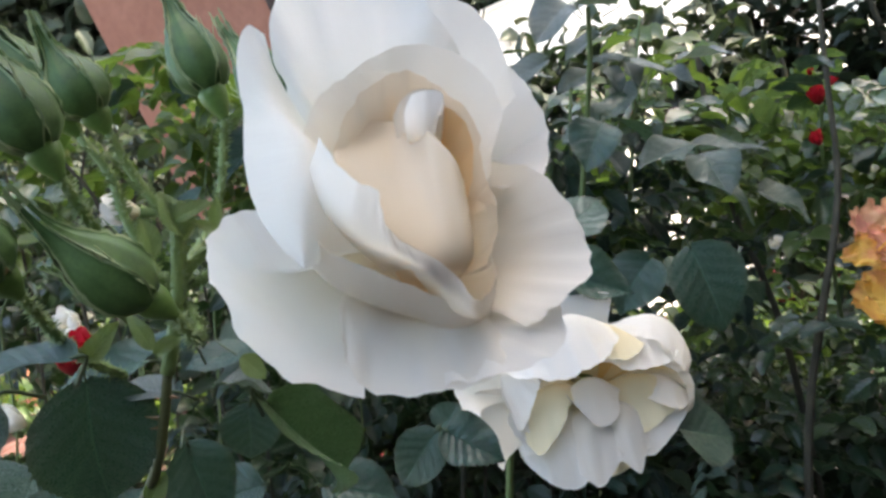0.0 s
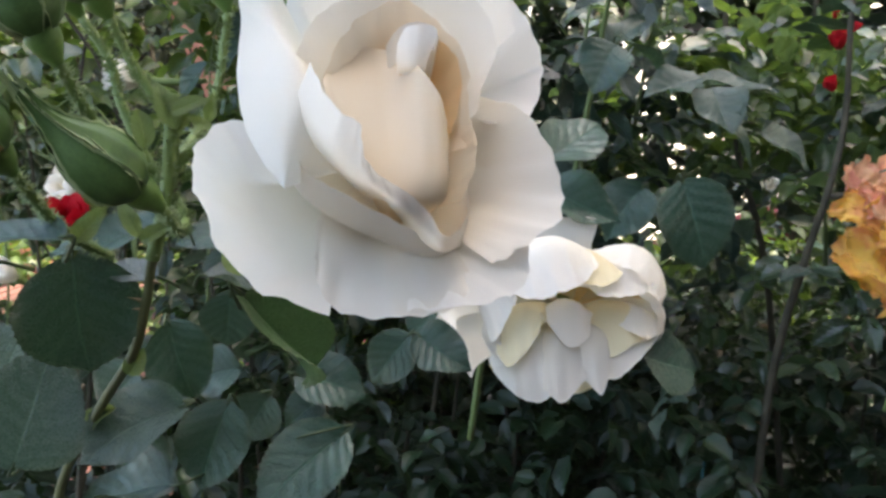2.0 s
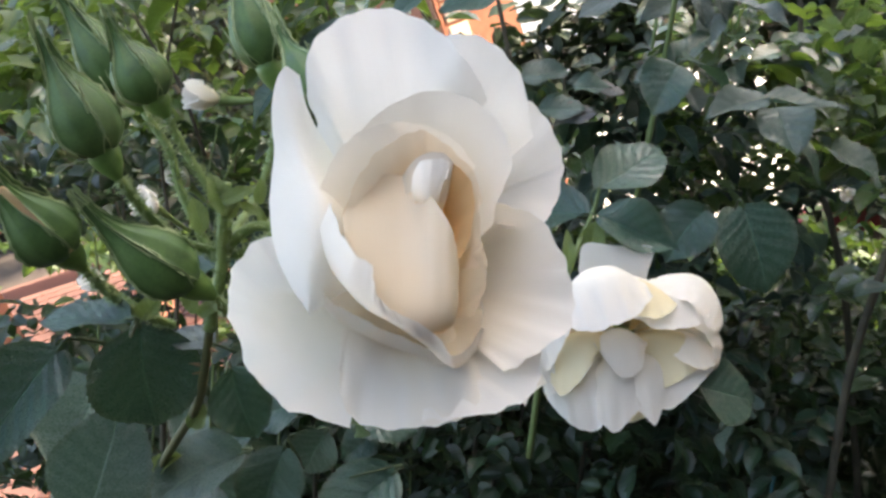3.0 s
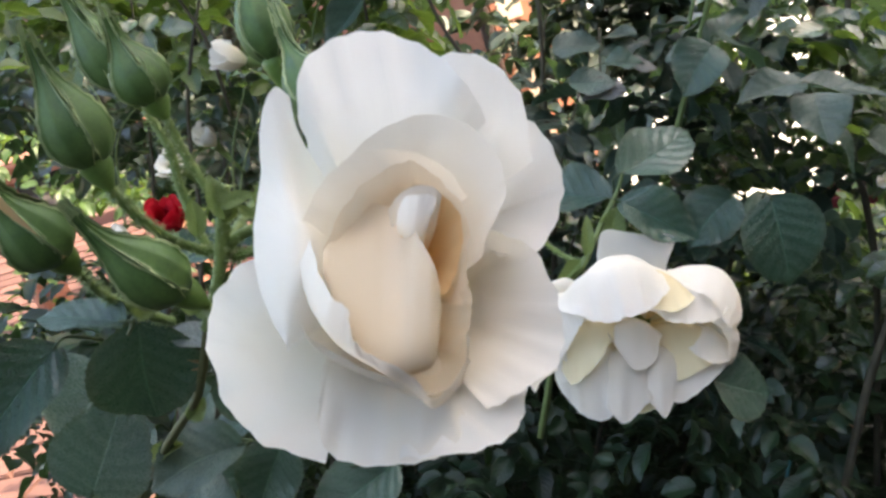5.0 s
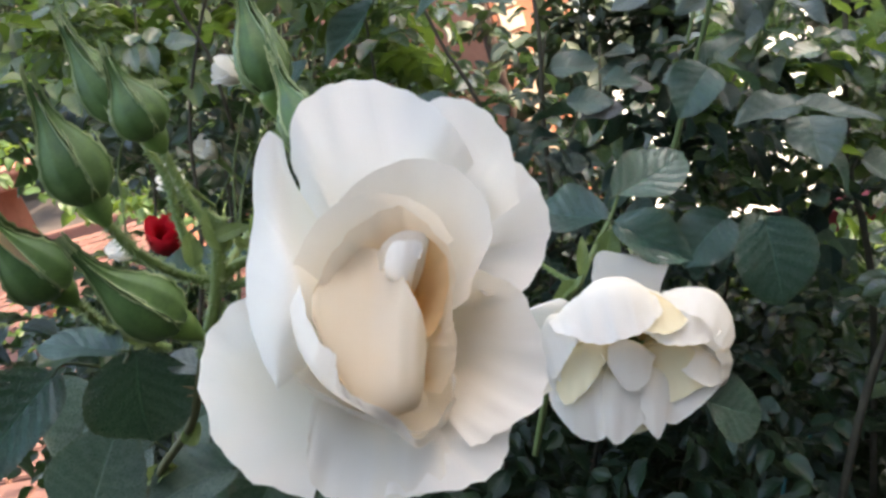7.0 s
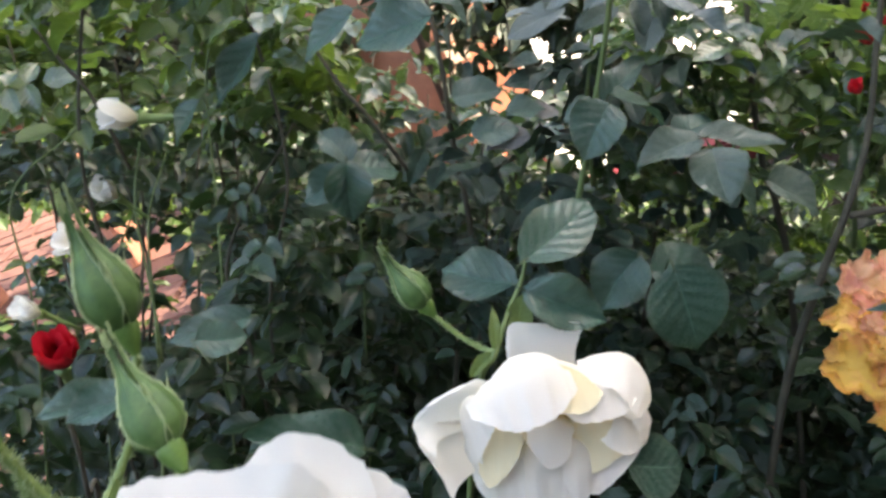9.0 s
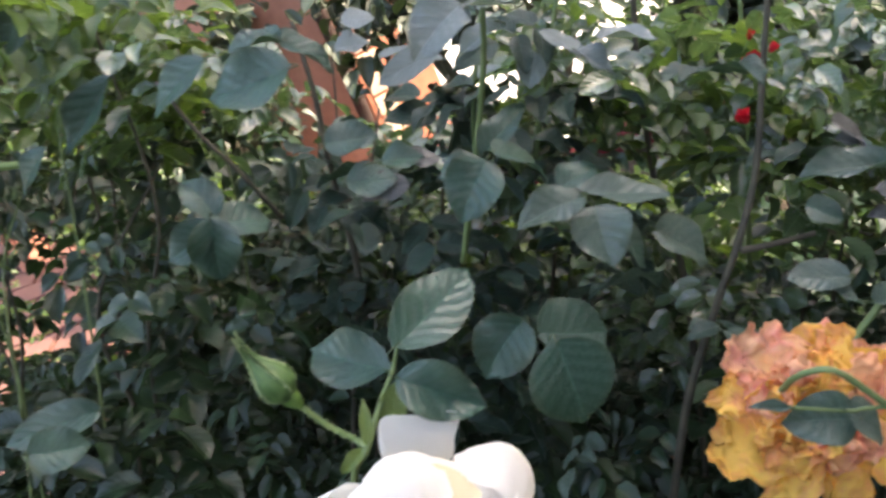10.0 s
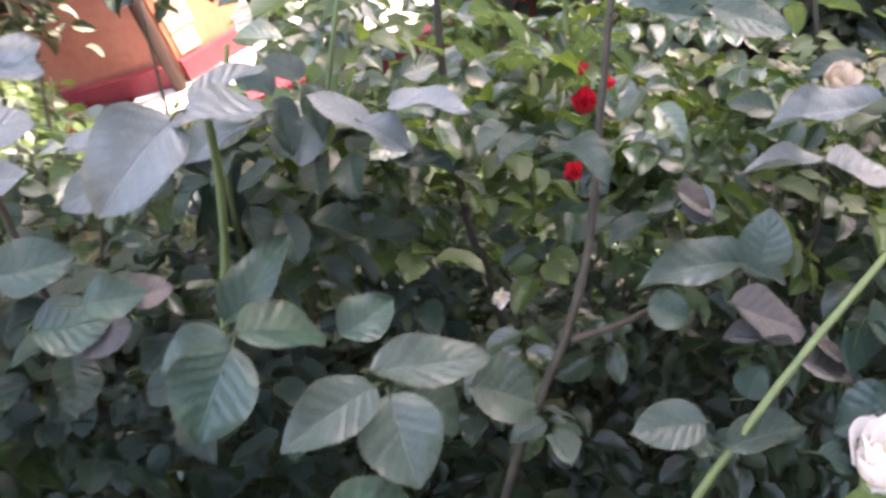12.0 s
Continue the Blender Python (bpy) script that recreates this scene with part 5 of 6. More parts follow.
compound_leaf("grey-green rose leaf with rounded leaflets", [
    ((0.167, 0.415, 1.227), (0.127, 0.395, 1.218), 0.029, (0.09, -0.54, 0.84)),
    ((0.172, 0.43, 1.226), (0.23, 0.434, 1.226), 0.029, (0.02, -0.38, 0.92)),
    ((0.176, 0.415, 1.221), (0.184, 0.385, 1.194), 0.039, (-0.13, -0.68, 0.72)),
    ((0.226, 0.45, 1.193), (0.269, 0.455, 1.17), 0.041, (0.44, -0.53, 0.73)),
    ((0.189, 0.44, 1.204), (0.228, 0.44, 1.178), 0.031, (0.47, -0.51, 0.72)),
])
compound_leaf("dull green rose leaflet seen from above", [
    ((0.163, 0.47, 1.219), (0.189, 0.48, 1.234), 0.027, (-0.22, -0.61, 0.76)),
])
compound_leaf("purple-grey young rose leaf on a thin stalk", [
    ((0.058, 0.507, 1.212), (0.025, 0.5, 1.205), 0.028, (-0.05, -0.6, 0.8)),
    ((0.057, 0.505, 1.232), (0.082, 0.51, 1.231), 0.020, (0.14, -0.57, 0.81)),
])
compound_leaf("pale silvery rose leaf, with sky sheen put into its colour", [
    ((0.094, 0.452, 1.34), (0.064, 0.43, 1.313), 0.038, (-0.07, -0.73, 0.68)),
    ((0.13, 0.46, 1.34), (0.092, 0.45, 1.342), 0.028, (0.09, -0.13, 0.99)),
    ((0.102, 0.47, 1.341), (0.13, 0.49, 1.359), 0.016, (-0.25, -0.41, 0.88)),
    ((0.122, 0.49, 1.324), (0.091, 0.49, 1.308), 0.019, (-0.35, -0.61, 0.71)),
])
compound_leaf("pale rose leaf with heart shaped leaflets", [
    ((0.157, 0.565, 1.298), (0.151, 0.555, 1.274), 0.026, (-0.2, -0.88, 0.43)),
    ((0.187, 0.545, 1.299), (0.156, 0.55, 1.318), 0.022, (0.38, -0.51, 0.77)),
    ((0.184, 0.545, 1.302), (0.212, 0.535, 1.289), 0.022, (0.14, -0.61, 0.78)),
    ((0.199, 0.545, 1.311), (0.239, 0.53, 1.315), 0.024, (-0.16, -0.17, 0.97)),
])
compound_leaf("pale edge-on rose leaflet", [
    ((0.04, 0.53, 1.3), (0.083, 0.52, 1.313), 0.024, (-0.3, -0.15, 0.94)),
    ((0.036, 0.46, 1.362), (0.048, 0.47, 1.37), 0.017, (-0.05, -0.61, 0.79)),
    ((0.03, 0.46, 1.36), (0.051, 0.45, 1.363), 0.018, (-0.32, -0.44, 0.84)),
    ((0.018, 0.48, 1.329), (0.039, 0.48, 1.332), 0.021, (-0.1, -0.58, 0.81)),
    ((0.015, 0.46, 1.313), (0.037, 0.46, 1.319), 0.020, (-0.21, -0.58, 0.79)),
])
compound_leaf("blue-green rose leaf with two broad leaflets", [
    ((-0.012, 0.439, 1.304), (-0.066, 0.446, 1.286), 0.041, (-0.28, -0.81, 0.51)),
    ((-0.069, 0.46, 1.306), (-0.114, 0.46, 1.278), 0.027, (-0.33, -0.77, 0.55)),
    ((-0.019, 0.46, 1.319), (-0.059, 0.46, 1.314), 0.029, (-0.13, -0.31, 0.94)),
    ((-0.022, 0.46, 1.32), (0.015, 0.47, 1.303), 0.029, (0.46, -0.31, 0.83)),
])
compound_leaf("bluish rose leaflet under a pale one", [
    ((0.079, 0.49, 1.308), (0.039, 0.49, 1.287), 0.024, (-0.26, -0.83, 0.49)),
])
compound_leaf("dark shaded rose leaf with pointed leaflets", [
    ((-0.084, 0.495, 1.19), (-0.079, 0.49, 1.143), 0.040, (0.25, -0.96, 0.13)),
    ((-0.086, 0.5, 1.184), (-0.122, 0.5, 1.156), 0.031, (-0.25, -0.92, 0.32)),
    ((-0.083, 0.51, 1.183), (-0.045, 0.53, 1.185), 0.036, (0.25, -0.54, 0.8)),
    ((-0.085, 0.51, 1.188), (-0.11, 0.52, 1.215), 0.030, (0.36, -0.72, 0.59)),
])
compound_leaf("dark slaty rose leaf in the bush", [
    ((-0.001, 0.52, 1.239), (0.035, 0.52, 1.249), 0.033, (-0.21, -0.67, 0.71)),
    ((0.015, 0.507, 1.214), (0.051, 0.507, 1.218), 0.033, (-0.09, -0.63, 0.77)),
    ((0.041, 0.5, 1.231), (0.07, 0.5, 1.236), 0.024, (-0.13, -0.64, 0.75)),
])
compound_leaf("long blue-grey rose leaf hanging on edge", [
    ((-0.163, 0.55, 1.283), (-0.214, 0.56, 1.223), 0.029, (-0.39, -0.9, 0.18)),
    ((-0.225, 0.56, 1.227), (-0.264, 0.565, 1.191), 0.025, (-0.46, -0.8, 0.39)),
    ((-0.278, 0.56, 1.322), (-0.315, 0.56, 1.294), 0.026, (-0.32, -0.84, 0.43)),
    ((-0.22, 0.55, 1.33), (-0.24, 0.55, 1.302), 0.031, (-0.24, -0.96, 0.17)),
])
compound_leaf("rounded sage-green rose leaf beside a green cane", [
    ((0.352, 0.43, 1.166), (0.311, 0.43, 1.166), 0.029, (0.01, -0.48, 0.88)),
    ((0.336, 0.43, 1.159), (0.36, 0.42, 1.153), 0.019, (0.12, -0.32, 0.94)),
    ((0.37, 0.425, 1.15), (0.423, 0.43, 1.155), 0.026, (-0.07, -0.21, 0.97)),
])
compound_leaf("bright sage rose leaf on the farther bush", [
    ((0.42, 0.5, 1.218), (0.417, 0.5, 1.252), 0.033, (-0.59, -0.8, -0.05)),
    ((0.403, 0.5, 1.223), (0.339, 0.49, 1.226), 0.031, (0.11, -0.4, 0.91)),
    ((0.406, 0.5, 1.22), (0.435, 0.49, 1.214), 0.020, (0.07, -0.33, 0.94)),
])
compound_leaf("lilac-tinted glossy rose leaf", [
    ((0.385, 0.47, 1.213), (0.432, 0.46, 1.197), 0.037, (0.18, -0.5, 0.85)),
    ((0.422, 0.46, 1.191), (0.377, 0.46, 1.204), 0.024, (0.28, -0.15, 0.95)),
    ((0.424, 0.45, 1.183), (0.469, 0.45, 1.165), 0.035, (0.35, -0.34, 0.88)),
    ((0.437, 0.46, 1.19), (0.469, 0.46, 1.175), 0.035, (0.42, -0.25, 0.87)),
])
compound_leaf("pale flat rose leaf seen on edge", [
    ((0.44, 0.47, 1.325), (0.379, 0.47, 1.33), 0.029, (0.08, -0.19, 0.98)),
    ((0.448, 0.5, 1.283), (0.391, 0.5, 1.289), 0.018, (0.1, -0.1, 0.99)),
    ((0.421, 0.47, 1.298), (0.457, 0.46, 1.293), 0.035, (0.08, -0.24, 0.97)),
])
compound_leaf("rounded green rose leaf near the white rose", [
    ((0.47, 0.42, 1.169), (0.432, 0.42, 1.157), 0.036, (-0.28, -0.43, 0.86)),
    ((0.439, 0.44, 1.208), (0.464, 0.44, 1.18), 0.036, (0.19, -0.96, 0.18)),
    ((0.451, 0.44, 1.214), (0.488, 0.44, 1.198), 0.038, (0.35, -0.47, 0.81)),
    ((0.417, 0.41, 1.15), (0.44, 0.4, 1.144), 0.018, (0.08, -0.31, 0.95)),
])
compound_leaf("dull rose leaf in the farther bush", [
    ((0.356, 0.51, 1.191), (0.382, 0.5, 1.185), 0.028, (-0.05, -0.63, 0.78)),
    ((0.349, 0.5, 1.373), (0.386, 0.48, 1.366), 0.028, (-0.15, -0.58, 0.8)),
    ((0.317, 0.52, 1.37), (0.352, 0.5, 1.371), 0.023, (-0.34, -0.54, 0.77)),
    ((0.419, 0.48, 1.135), (0.425, 0.48, 1.156), 0.023, (-0.78, -0.58, 0.24)),
])
compound_leaf("small crumpled lilac rose leaf", [
    ((0.386, 0.55, 1.247), (0.426, 0.55, 1.23), 0.033, (0.34, -0.44, 0.83)),
    ((0.391, 0.55, 1.232), (0.411, 0.54, 1.232), 0.019, (-0.12, -0.29, 0.95)),
])
compound_leaf("broad dark green rose leaf of the near shoot", [
    ((-0.1, 0.054, 1.145), (-0.097, 0.06, 1.108), 0.036, (0.57, -0.81, -0.09)),
    ((-0.091, 0.03, 1.155), (-0.118, 0.03, 1.154), 0.016, (-0.04, -0.34, 0.94)),
    ((-0.112, 0.03, 1.144), (-0.128, 0.01, 1.116), 0.025, (0.23, -0.85, 0.48)),
])
compound_leaf("grey-green rose leaf low on the near shoot", [
    ((-0.136, 0.09, 1.11), (-0.167, 0.1, 1.067), 0.049, (-0.24, -0.97, -0.05)),
    ((-0.122, 0.06, 1.08), (-0.109, 0.052, 1.114), 0.036, (0.14, -0.95, -0.28)),
    ((-0.08, 0.085, 1.092), (-0.11, 0.07, 1.079), 0.026, (0.03, -0.69, 0.72)),
])
compound_leaf("ribbed dark green rose leaf in shade", [
    ((-0.069, 0.1, 1.088), (-0.076, 0.09, 1.06), 0.026, (0.16, -0.94, 0.3)),
    ((-0.033, 0.13, 1.068), (-0.061, 0.11, 1.045), 0.031, (0.07, -0.78, 0.62)),
    ((-0.085, 0.09, 1.062), (-0.123, 0.1, 1.05), 0.024, (-0.36, -0.32, 0.88)),
])
compound_leaf("fresh bright green rose leaflet", [
    ((-0.051, 0.05, 1.138), (-0.036, 0.11, 1.094), 0.023, (0.98, -0.16, 0.12)),
])
compound_leaf("shaded green rose leaf under the buds", [
    ((-0.063, 0.08, 1.131), (-0.064, 0.08, 1.113), 0.019, (0.22, -0.98, -0.02)),
    ((-0.097, 0.12, 1.11), (-0.086, 0.12, 1.081), 0.026, (0.46, -0.87, 0.18)),
    ((-0.128, 0.1, 1.104), (-0.153, 0.1, 1.083), 0.028, (-0.19, -0.96, 0.22)),
])
compound_leaf("pale green rose leaflet under the buds", [
    ((-0.079, 0.06, 1.14), (-0.094, 0.06, 1.142), 0.012, (0.14, -0.47, 0.87)),
    ((-0.061, 0.05, 1.143), (-0.048, 0.06, 1.139), 0.011, (0.37, -0.08, 0.93)),
])
compound_leaf("bluish rose leaf between the two white roses", [
    ((-0.059, 0.17, 1.077), (-0.029, 0.17, 1.07), 0.026, (0.14, -0.78, 0.61)),
    ((-0.013, 0.19, 1.092), (-0.031, 0.187, 1.069), 0.024, (-0.14, -0.96, 0.24)),
    ((-0.008, 0.19, 1.092), (0.014, 0.175, 1.085), 0.024, (-0.29, -0.74, 0.61)),
    ((-0.012, 0.2, 1.091), (-0.003, 0.2, 1.102), 0.017, (-0.29, -0.93, 0.24)),
])
compound_leaf("blue-green rose leaf in shade below the roses", [
    ((-0.067, 0.15, 1.074), (-0.076, 0.15, 1.054), 0.023, (-0.1, -0.99, 0.04)),
    ((-0.049, 0.17, 1.066), (-0.062, 0.16, 1.058), 0.019, (0.11, -0.69, 0.72)),
    ((-0.093, 0.13, 1.078), (-0.113, 0.13, 1.074), 0.021, (-0.16, -0.58, 0.8)),
    ((-0.117, 0.14, 1.084), (-0.138, 0.14, 1.064), 0.027, (-0.2, -0.96, 0.2)),
    ((-0.079, 0.15, 1.085), (-0.1, 0.15, 1.078), 0.023, (-0.17, -0.83, 0.53)),
    ((-0.144, 0.14, 1.063), (-0.163, 0.14, 1.043), 0.028, (-0.17, -0.97, 0.15)),
    ((-0.121, 0.14, 1.056), (-0.105, 0.14, 1.038), 0.023, (0.5, -0.73, 0.46)),
])
compound_leaf("grey-green leaf before the orange rose", [
    ((0.2658, 0.25, 1.1686), (0.2337, 0.25, 1.1675), 0.026, (0.05, -0.8, 0.6)),
    ((0.2348, 0.25, 1.1751), (0.2171, 0.25, 1.1766), 0.006, (0, -0.6, 0.8)),
    ((0.262, 0.25, 1.1728), (0.2874, 0.25, 1.1614), 0.024, (0.31, -0.53, 0.79)),
])
compound_leaf("rose leaf over the paved corner", [
    ((-0.131, 0.22, 1.13), (-0.176, 0.21, 1.123), 0.023, (0, -0.57, 0.82)),
    ((-0.137, 0.3, 1.124), (-0.11, 0.31, 1.125), 0.027, (0.23, -0.64, 0.73)),
    ((-0.126, 0.36, 1.114), (-0.174, 0.34, 1.104), 0.026, (0.13, -0.67, 0.73)),
    ((-0.025, 0.22, 1.106), (-0.075, 0.2, 1.127), 0.024, (0.49, -0.37, 0.79)),
    ((-0.157, 0.24, 1.122), (-0.193, 0.22, 1.117), 0.021, (0.17, -0.52, 0.84)),
])


# ---------------------------------------------------------------- smaller flowers
def small_flower(name, at, size, label, mats, face, seed, petals=9, shut=0.5):
    """A small rose or bud of wrapped petals. shut: 1 closed, 0 open."""
    rng = random.Random(seed)
    th = thing(name, at, label, "rose", "small flowers of the bush")
    f = Vector(face).normalized()
    x = f.orthogonal().normalized()
    y = f.cross(x)
    m = Matrix((x, y, f)).transposed().to_4x4()
    m.translation = Vector(at)
    th.matrix_basis = m
    s = size * 100
    for k in range(petals):
        a = k * 2.4 + rng.uniform(-0.2, 0.2)
        ring = k / petals
        rad = s * (0.16 + 0.34 * ring * (1 - 0.55 * shut))
        h = s * (0.42 - 0.30 * ring * (1 - shut))
        c, n = math.cos(a), math.sin(a)
        petal_mesh(th, mats[k % len(mats)], (0, 0, -0.4 * s), (c * rad * 1.15, n * rad * 1.15, -0.1 * s), (c * rad, n * rad, h), s * (0.45 + 0.25 * ring), 1.1, -0.06 * s, 0.035 * s, seed + k, (0, 0, s * 0.5), 0.0, 8, 0.0, 0.0)
    v, fa, _ = tube([(0, 0, -0.36 * size), (0, 0, -0.5 * size), (0, 0.05 * size, -0.75 * size), (0, 0.3 * size, -1.6 * size)], size * 0.16, size * 0.05, 8, 3)
    mesh_object("flower_stalk", v, fa, STEM, th)
    return th


small_flower("white_rose", (-0.302, 0.572, 1.213), 0.044, "small half-open white rose nodding in the bush", (PETAL,), (-0.8, -0.2, 0.1), 11, 8, 0.9)
small_flower("white_rose", (-0.353, 0.629, 1.128), 0.036, "small white rosebud in the bush", (PETAL,), (-0.3, -0.6, 0.5), 12, 8, 0.9)
small_flower("white_rose", (-0.323, 0.5, 1.118), 0.034, "white rose half hidden over the path", (PETAL,), (-0.2, -0.8, 0.4), 13, 9, 0.6)
small_flower("white_rose", (-0.405, 0.55, 1.031), 0.034, "white rosebud low over the path", (PETAL,), (-0.4, -0.6, 0.4), 14, 8, 0.8)
small_flower("red_rose", (-0.213, 0.28, 1.121), 0.034, "dark red rosebud beside the near shoot", (PETAL_RED,), (0.1, -0.45, 0.8), 15, 9, 0.75)
small_flower("red_rose", (0.347, 0.62, 1.281), 0.023, "small scarlet rose in the bush", (PETAL_SCARLET,), (-0.5, -0.5, 0.8), 16, 9, 0.75)
small_flower("red_rose", (0.341, 0.62, 1.305), 0.010, "tiny closed scarlet rosebud", (PETAL_SCARLET,), (0, -0.3, 0.9), 17, 6, 0.9)
small_flower("red_rose", (0.361, 0.62, 1.295), 0.012, "tiny closed scarlet rosebud", (PETAL_SCARLET,), (0.3, -0.3, 0.9), 18, 6, 0.9)
small_flower("red_rose", (0.337, 0.6, 1.24), 0.018, "small scarlet rose low on the twig", (PETAL_SCARLET,), (-0.5, -0.4, 0.8), 19, 7, 0.8)
small_flower("dry_rose", (0.484, 0.55, 1.313), 0.030, "withered cream rose with papery petals", (PETAL_DRY,), (-0.2, -0.5, 0.7), 20, 9, 0.2)
small_flower("white_rose", (0.45, 0.395, 1.151), 0.060, "white rose at the edge of the bush", (PETAL,), (-0.2, -0.3, 1.0), 21, 14, 0.55)
small_flower("white_rose", (0.498, 0.8, 1.268), 0.022, "small white rosebud in the bush", (PETAL,), (-0.2, -0.5, 0.8), 22, 7, 0.7)
small_flower("white_rose", (0.294, 0.6, 1.147), 0.018, "tiny white flower in the shade of the bush", (PETAL,), (-0.2, -0.9, 0.2), 23, 6, 0.4)


# ---------------------------------------------------------------- the bush behind
def dense(rng, n, lo, hi, size, keep):
    out = []
    while len(out) < n:
        p = Vector((rng.uniform(lo[k], hi[k]) for k in range(3)))
        if (LEAN @ p).z > 0.03 and keep(p):
            out.append(spray_matrices(rng, p, size * rng.uniform(0.5, 1.15)))
    return out


def path_gap(p):
    """The opening through which the paved path shows."""
    return p.x < -0.20 - 0.42 * (p.y - 0.6) and abs(p.z - 1.06 + 0.38 * (p.y - 0.6)) < 0.085 + 0.075 * (p.y - 0.6) and noise.noise(p * 6) < 0.16


def near_keep(p):
    n = noise.noise(Vector((p.x * 6, p.y * 6, 1)))
    top = (1.36 if p.x < 0 else 1.41) + 0.06 * n - 0.12 * (p.y - 0.6)
    if -0.14 < p.x < 0.06:
        top = 1.30 - 0.36 * (p.y - 0.6) + 0.05 * n
    if 0.06 <= p.x < 0.5:
        top = 1.31 - 0.40 * (p.y - 0.6) + 0.04 * n
    if p.x >= 0.5:
        top = 1.31 - 0.35 * (p.y - 0.6) + 0.05 * n
    if path_gap(p) or (p.x < -0.2 and p.z > 1.0 and noise.noise(p * 9) < -0.02):
        return False
    if 0.17 < p.x < 0.65 and p.z > 0.96:
        return p.z < top and noise.noise(p * 7 + Vector((3, 0, 0))) > -0.02
    if -0.28 < p.x < 0.3 and p.z < 1.12:
        return noise.noise(p * 7 + Vector((3, 0, 0))) > -0.4
    return p.z < top and noise.noise(p * 7 + Vector((3, 0, 0))) > (0.0 if p.x < -0.1 else -0.3)


rng = random.Random(77)
near_sprays = dense(rng, 2550, (-0.8, 0.56, 0.6), (1.05, 1.02, 1.38), 0.033, near_keep)
near_sprays.sort(key=lambda s: (s[0].translation - Vector((0.15, 0.5, 1.15))).length)
# shade painted into these leaves; some to the right are paler, as if lit
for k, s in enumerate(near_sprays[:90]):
    th = thing("rose_leaf", s[0].translation, "rose leaf of five leaflets in the bush, light and shade toned in by place", "rose leaf", "leaves of the rose bush")
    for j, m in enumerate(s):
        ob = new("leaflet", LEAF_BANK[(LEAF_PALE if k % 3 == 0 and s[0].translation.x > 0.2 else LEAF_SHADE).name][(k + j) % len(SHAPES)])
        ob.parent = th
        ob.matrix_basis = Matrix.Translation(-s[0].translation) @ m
# picks by place the sprays that get the painted-lit leaf colour
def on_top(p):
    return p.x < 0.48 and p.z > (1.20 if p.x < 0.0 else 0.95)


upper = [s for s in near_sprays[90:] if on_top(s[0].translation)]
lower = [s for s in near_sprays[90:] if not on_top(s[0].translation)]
scatter_leaves("rose_foliage", [m for s in lower for m in s], LEAF_BUSH_SHADED, "dense rose foliage behind the flowers, coloured dark for deep shade", "foliage")
scatter_leaves("upper_rose_foliage", [m for s in upper for m in s], LEAF_TOP_LIT, "glossy rose leaves along the top of the bush, coloured lighter as skylit", "foliage")


def back_keep(p):
    top = 0.99 - 0.33 * (p.y - 1.4) + 0.07 * noise.noise(Vector((p.x * 3, p.y * 3, 4)))
    if p.x > 0.45 + 0.2 * (p.y - 1.4):
        return False
    if p.x < -0.3:
        top += 0.10
        if path_gap(p):
            return False
    return p.z < top and noise.noise(p * 4) > -0.35


light = dense(rng, 330, (-0.75, 0.52, 1.19), (-0.16, 0.95, 1.36), 0.034, lambda p: noise.noise(p * 6) > -0.1 and not path_gap(p))
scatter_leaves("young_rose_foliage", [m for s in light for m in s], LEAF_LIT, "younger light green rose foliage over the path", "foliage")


# top sprays whose lit look is painted in by lighter leaf colours
lively = dense(rng, 190, (0.14, 0.60, 1.12), (0.9, 1.0, 1.35), 0.032, lambda p: noise.noise(p * 5) > -0.1 and p.z < 1.32 - 0.30 * (p.y - 0.6))
lively += dense(rng, 30, (0.16, 0.62, 1.22), (0.55, 0.95, 1.39), 0.034, lambda p: noise.noise(p * 8) > 0.0)
upper = dense(rng, 170, (0.13, 0.62, 1.12), (0.62, 0.95, 1.33), 0.034, lambda p: noise.noise(p * 8 + Vector((0, 5, 0))) > -0.15)
scatter_leaves("tall_rose_foliage", [m for s in upper for m in s], LEAF_TOP_LIT, "leaves on the tallest rose shoots, coloured lighter as skylit", "foliage")
scatter_leaves("young_rose_foliage", [m for s in lively for m in s], LEAF_LIT, "leaves at the top of the bush, coloured light green as if sunlit", "foliage")


def middle_keep(p):
    top = 1.17 + 0.07 * noise.noise(Vector((p.x * 5, p.y * 5, 7)))
    if -0.3 < p.x < 0.9:
        top -= 0.12 + 0.36 * (p.y - 1.02)
    if p.x > 0.55:
        top = 0.86 - 0.3 * (p.y - 1.02)
    if path_gap(p):
        return False
    return p.z < top


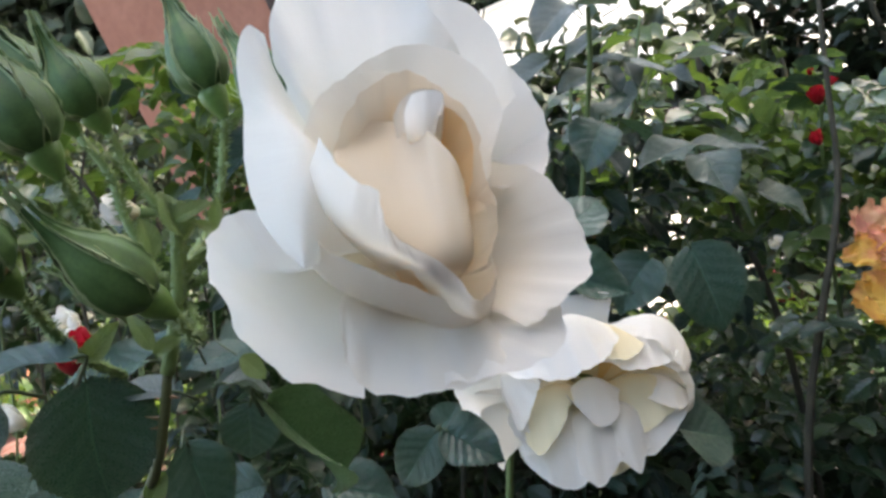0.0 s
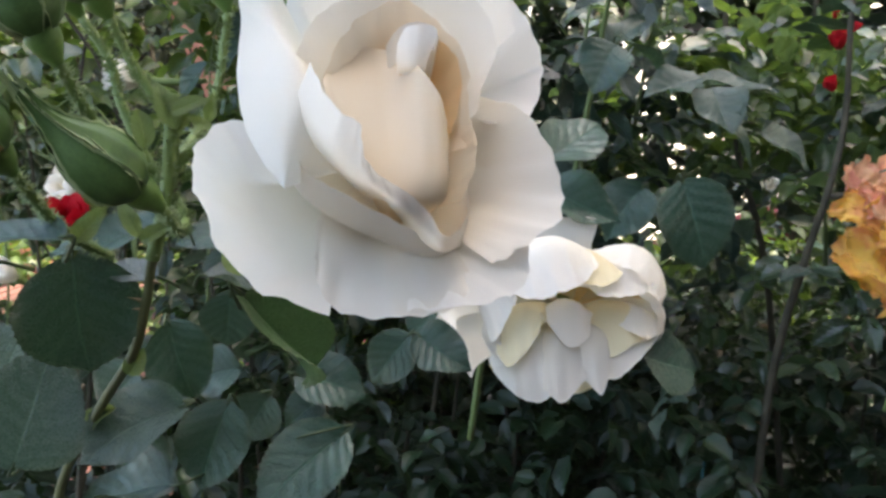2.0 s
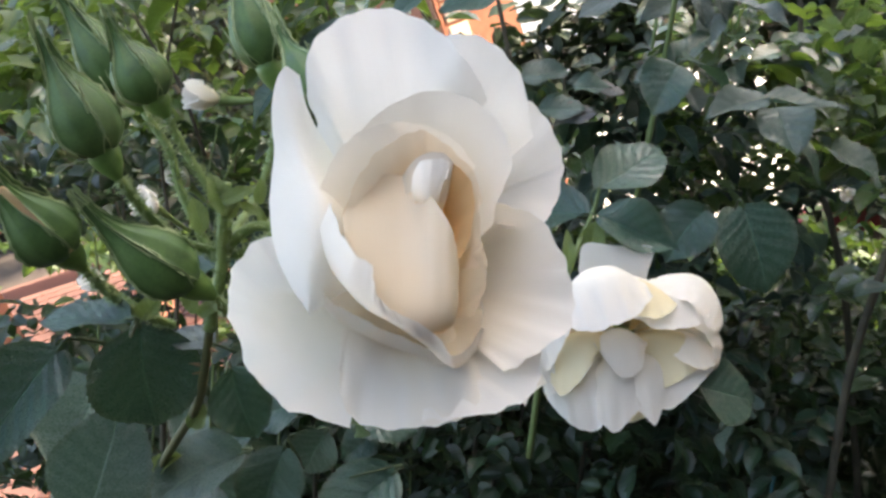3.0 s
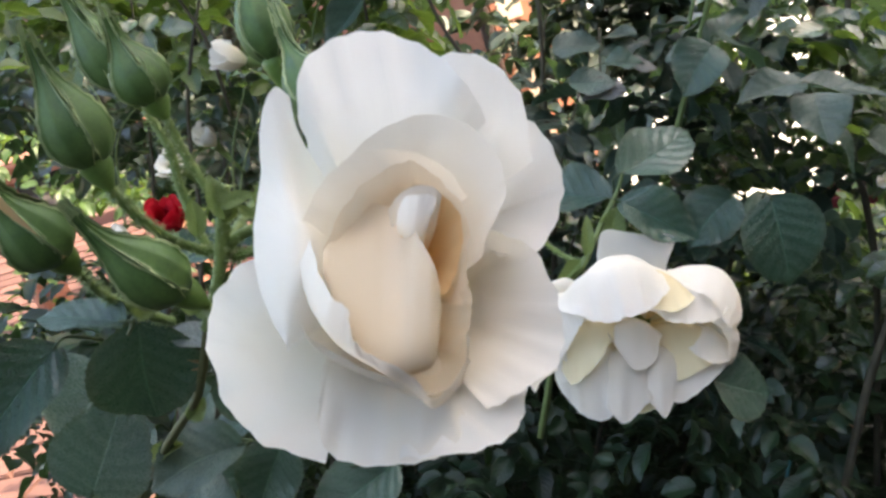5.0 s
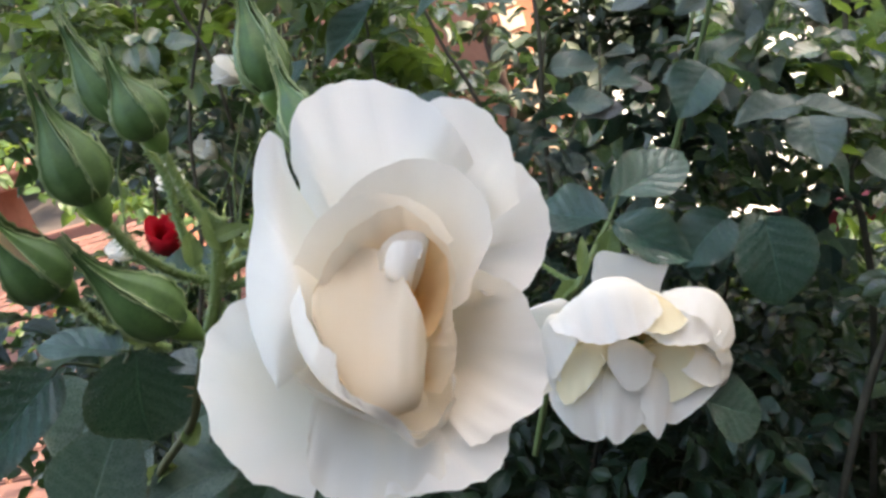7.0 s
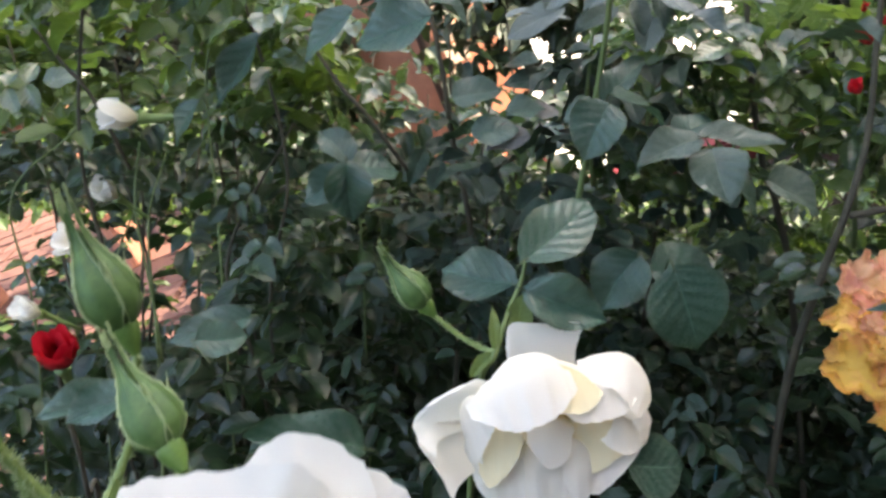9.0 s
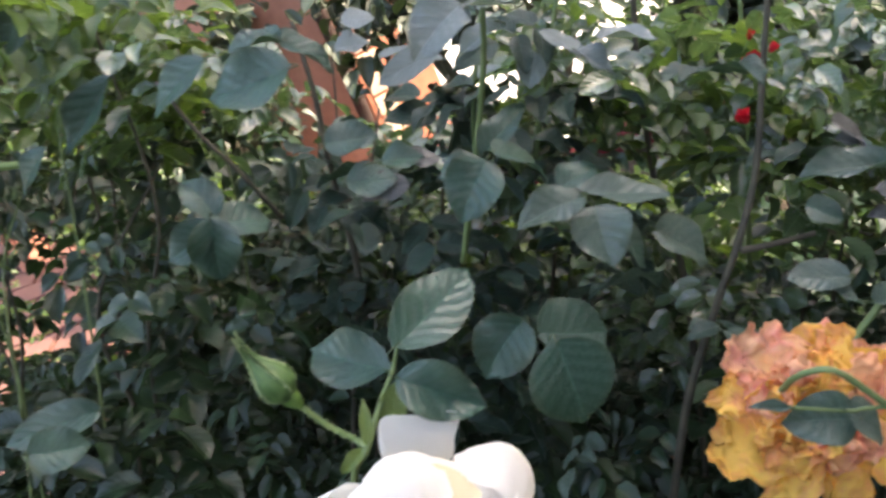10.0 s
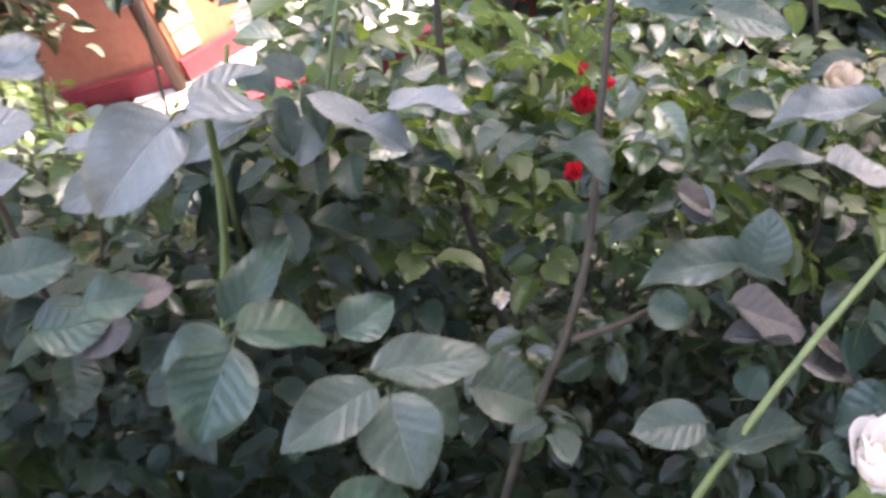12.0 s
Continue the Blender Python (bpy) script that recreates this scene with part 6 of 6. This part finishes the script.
# middle and low leaves take the dark colour that stands for shade
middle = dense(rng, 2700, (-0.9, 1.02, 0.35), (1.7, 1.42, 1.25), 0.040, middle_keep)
scatter_leaves("shaded_rose_foliage", [m for s in middle for m in s], LEAF_BUSH_SHADED, "rose foliage in the middle of the bed, coloured dark for shade", "foliage")
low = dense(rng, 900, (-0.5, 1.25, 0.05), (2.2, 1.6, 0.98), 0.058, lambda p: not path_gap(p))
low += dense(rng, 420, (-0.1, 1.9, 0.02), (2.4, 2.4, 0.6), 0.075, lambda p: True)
scatter_leaves("lower_rose_foliage", [m for s in low for m in s], LEAF_BUSH_SHADED, "lower foliage of the rose bed, coloured dark for shade", "foliage")
# farther leaves take the light colour that stands for sun
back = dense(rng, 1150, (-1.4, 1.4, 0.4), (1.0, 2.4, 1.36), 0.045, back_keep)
scatter_leaves("lighter_rose_foliage", [m for s in back for m in s], LEAF_LIT, "rose foliage farther back, coloured lighter green as if sunlit", "foliage")


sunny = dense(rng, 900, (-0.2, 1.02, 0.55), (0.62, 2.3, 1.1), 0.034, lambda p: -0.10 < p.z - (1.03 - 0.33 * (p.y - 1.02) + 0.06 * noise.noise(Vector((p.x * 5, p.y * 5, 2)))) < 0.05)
scatter_leaves("sunlit_rose_foliage", [m for s in sunny for m in s], LEAF_LIT, "small rose leaves on top of the farther bushes, coloured light as sunlit", "foliage")


def random_canes():
    for k in range(46):
        x, y = rng.uniform(-0.5, 0.95), rng.uniform(0.6, 1.15)
        if 0.2 < x < 0.45:
            continue
        top = rng.uniform(1.08, 1.40 - 0.25 * (y - 0.55))
        a, b = rng.gauss(0, 0.07), rng.gauss(0, 0.05)
        pts = [(x + a, y + b, top), (x + a * 0.7 + rng.gauss(0, 0.02), y + b * 0.8, top * 0.87), (x + a * 0.4 + rng.gauss(0, 0.02), y + b * 0.5, top * 0.72), (x, y, 0.45), (x - a * 0.3, y, -0.2)]
        cane("dark brown rose cane inside the bush", k % 2 == 0, pts, rng.uniform(0.0009, 0.0017), rng.uniform(0.0022, 0.0042))


random_canes()


def young_shoots():
    for k in range(6):
        x, y = rng.uniform(-0.62, -0.12), rng.uniform(0.48, 0.9)
        a, b, top = rng.gauss(0, 0.06), rng.gauss(0, 0.04), rng.uniform(1.14, 1.33)
        pts = [(x + a, y + b, top), (x + a * 0.7 + rng.gauss(0, 0.025), y + b * 0.7, top - 0.07), (x + a * 0.3, y + b * 0.4, top - 0.2), (x, y, 0.7)]
        cane("thin fresh green shoot among the young leaves", k % 2 == 0, pts, 0.0008, rng.uniform(0.0012, 0.0018))


young_shoots()


# everything of the bed is turned from its leaning axes onto the plumb line
for ob in bpy.data.objects:
    if ob.parent is None and ob not in PLUMB:
        ob.matrix_basis = LEAN @ ob.matrix_basis
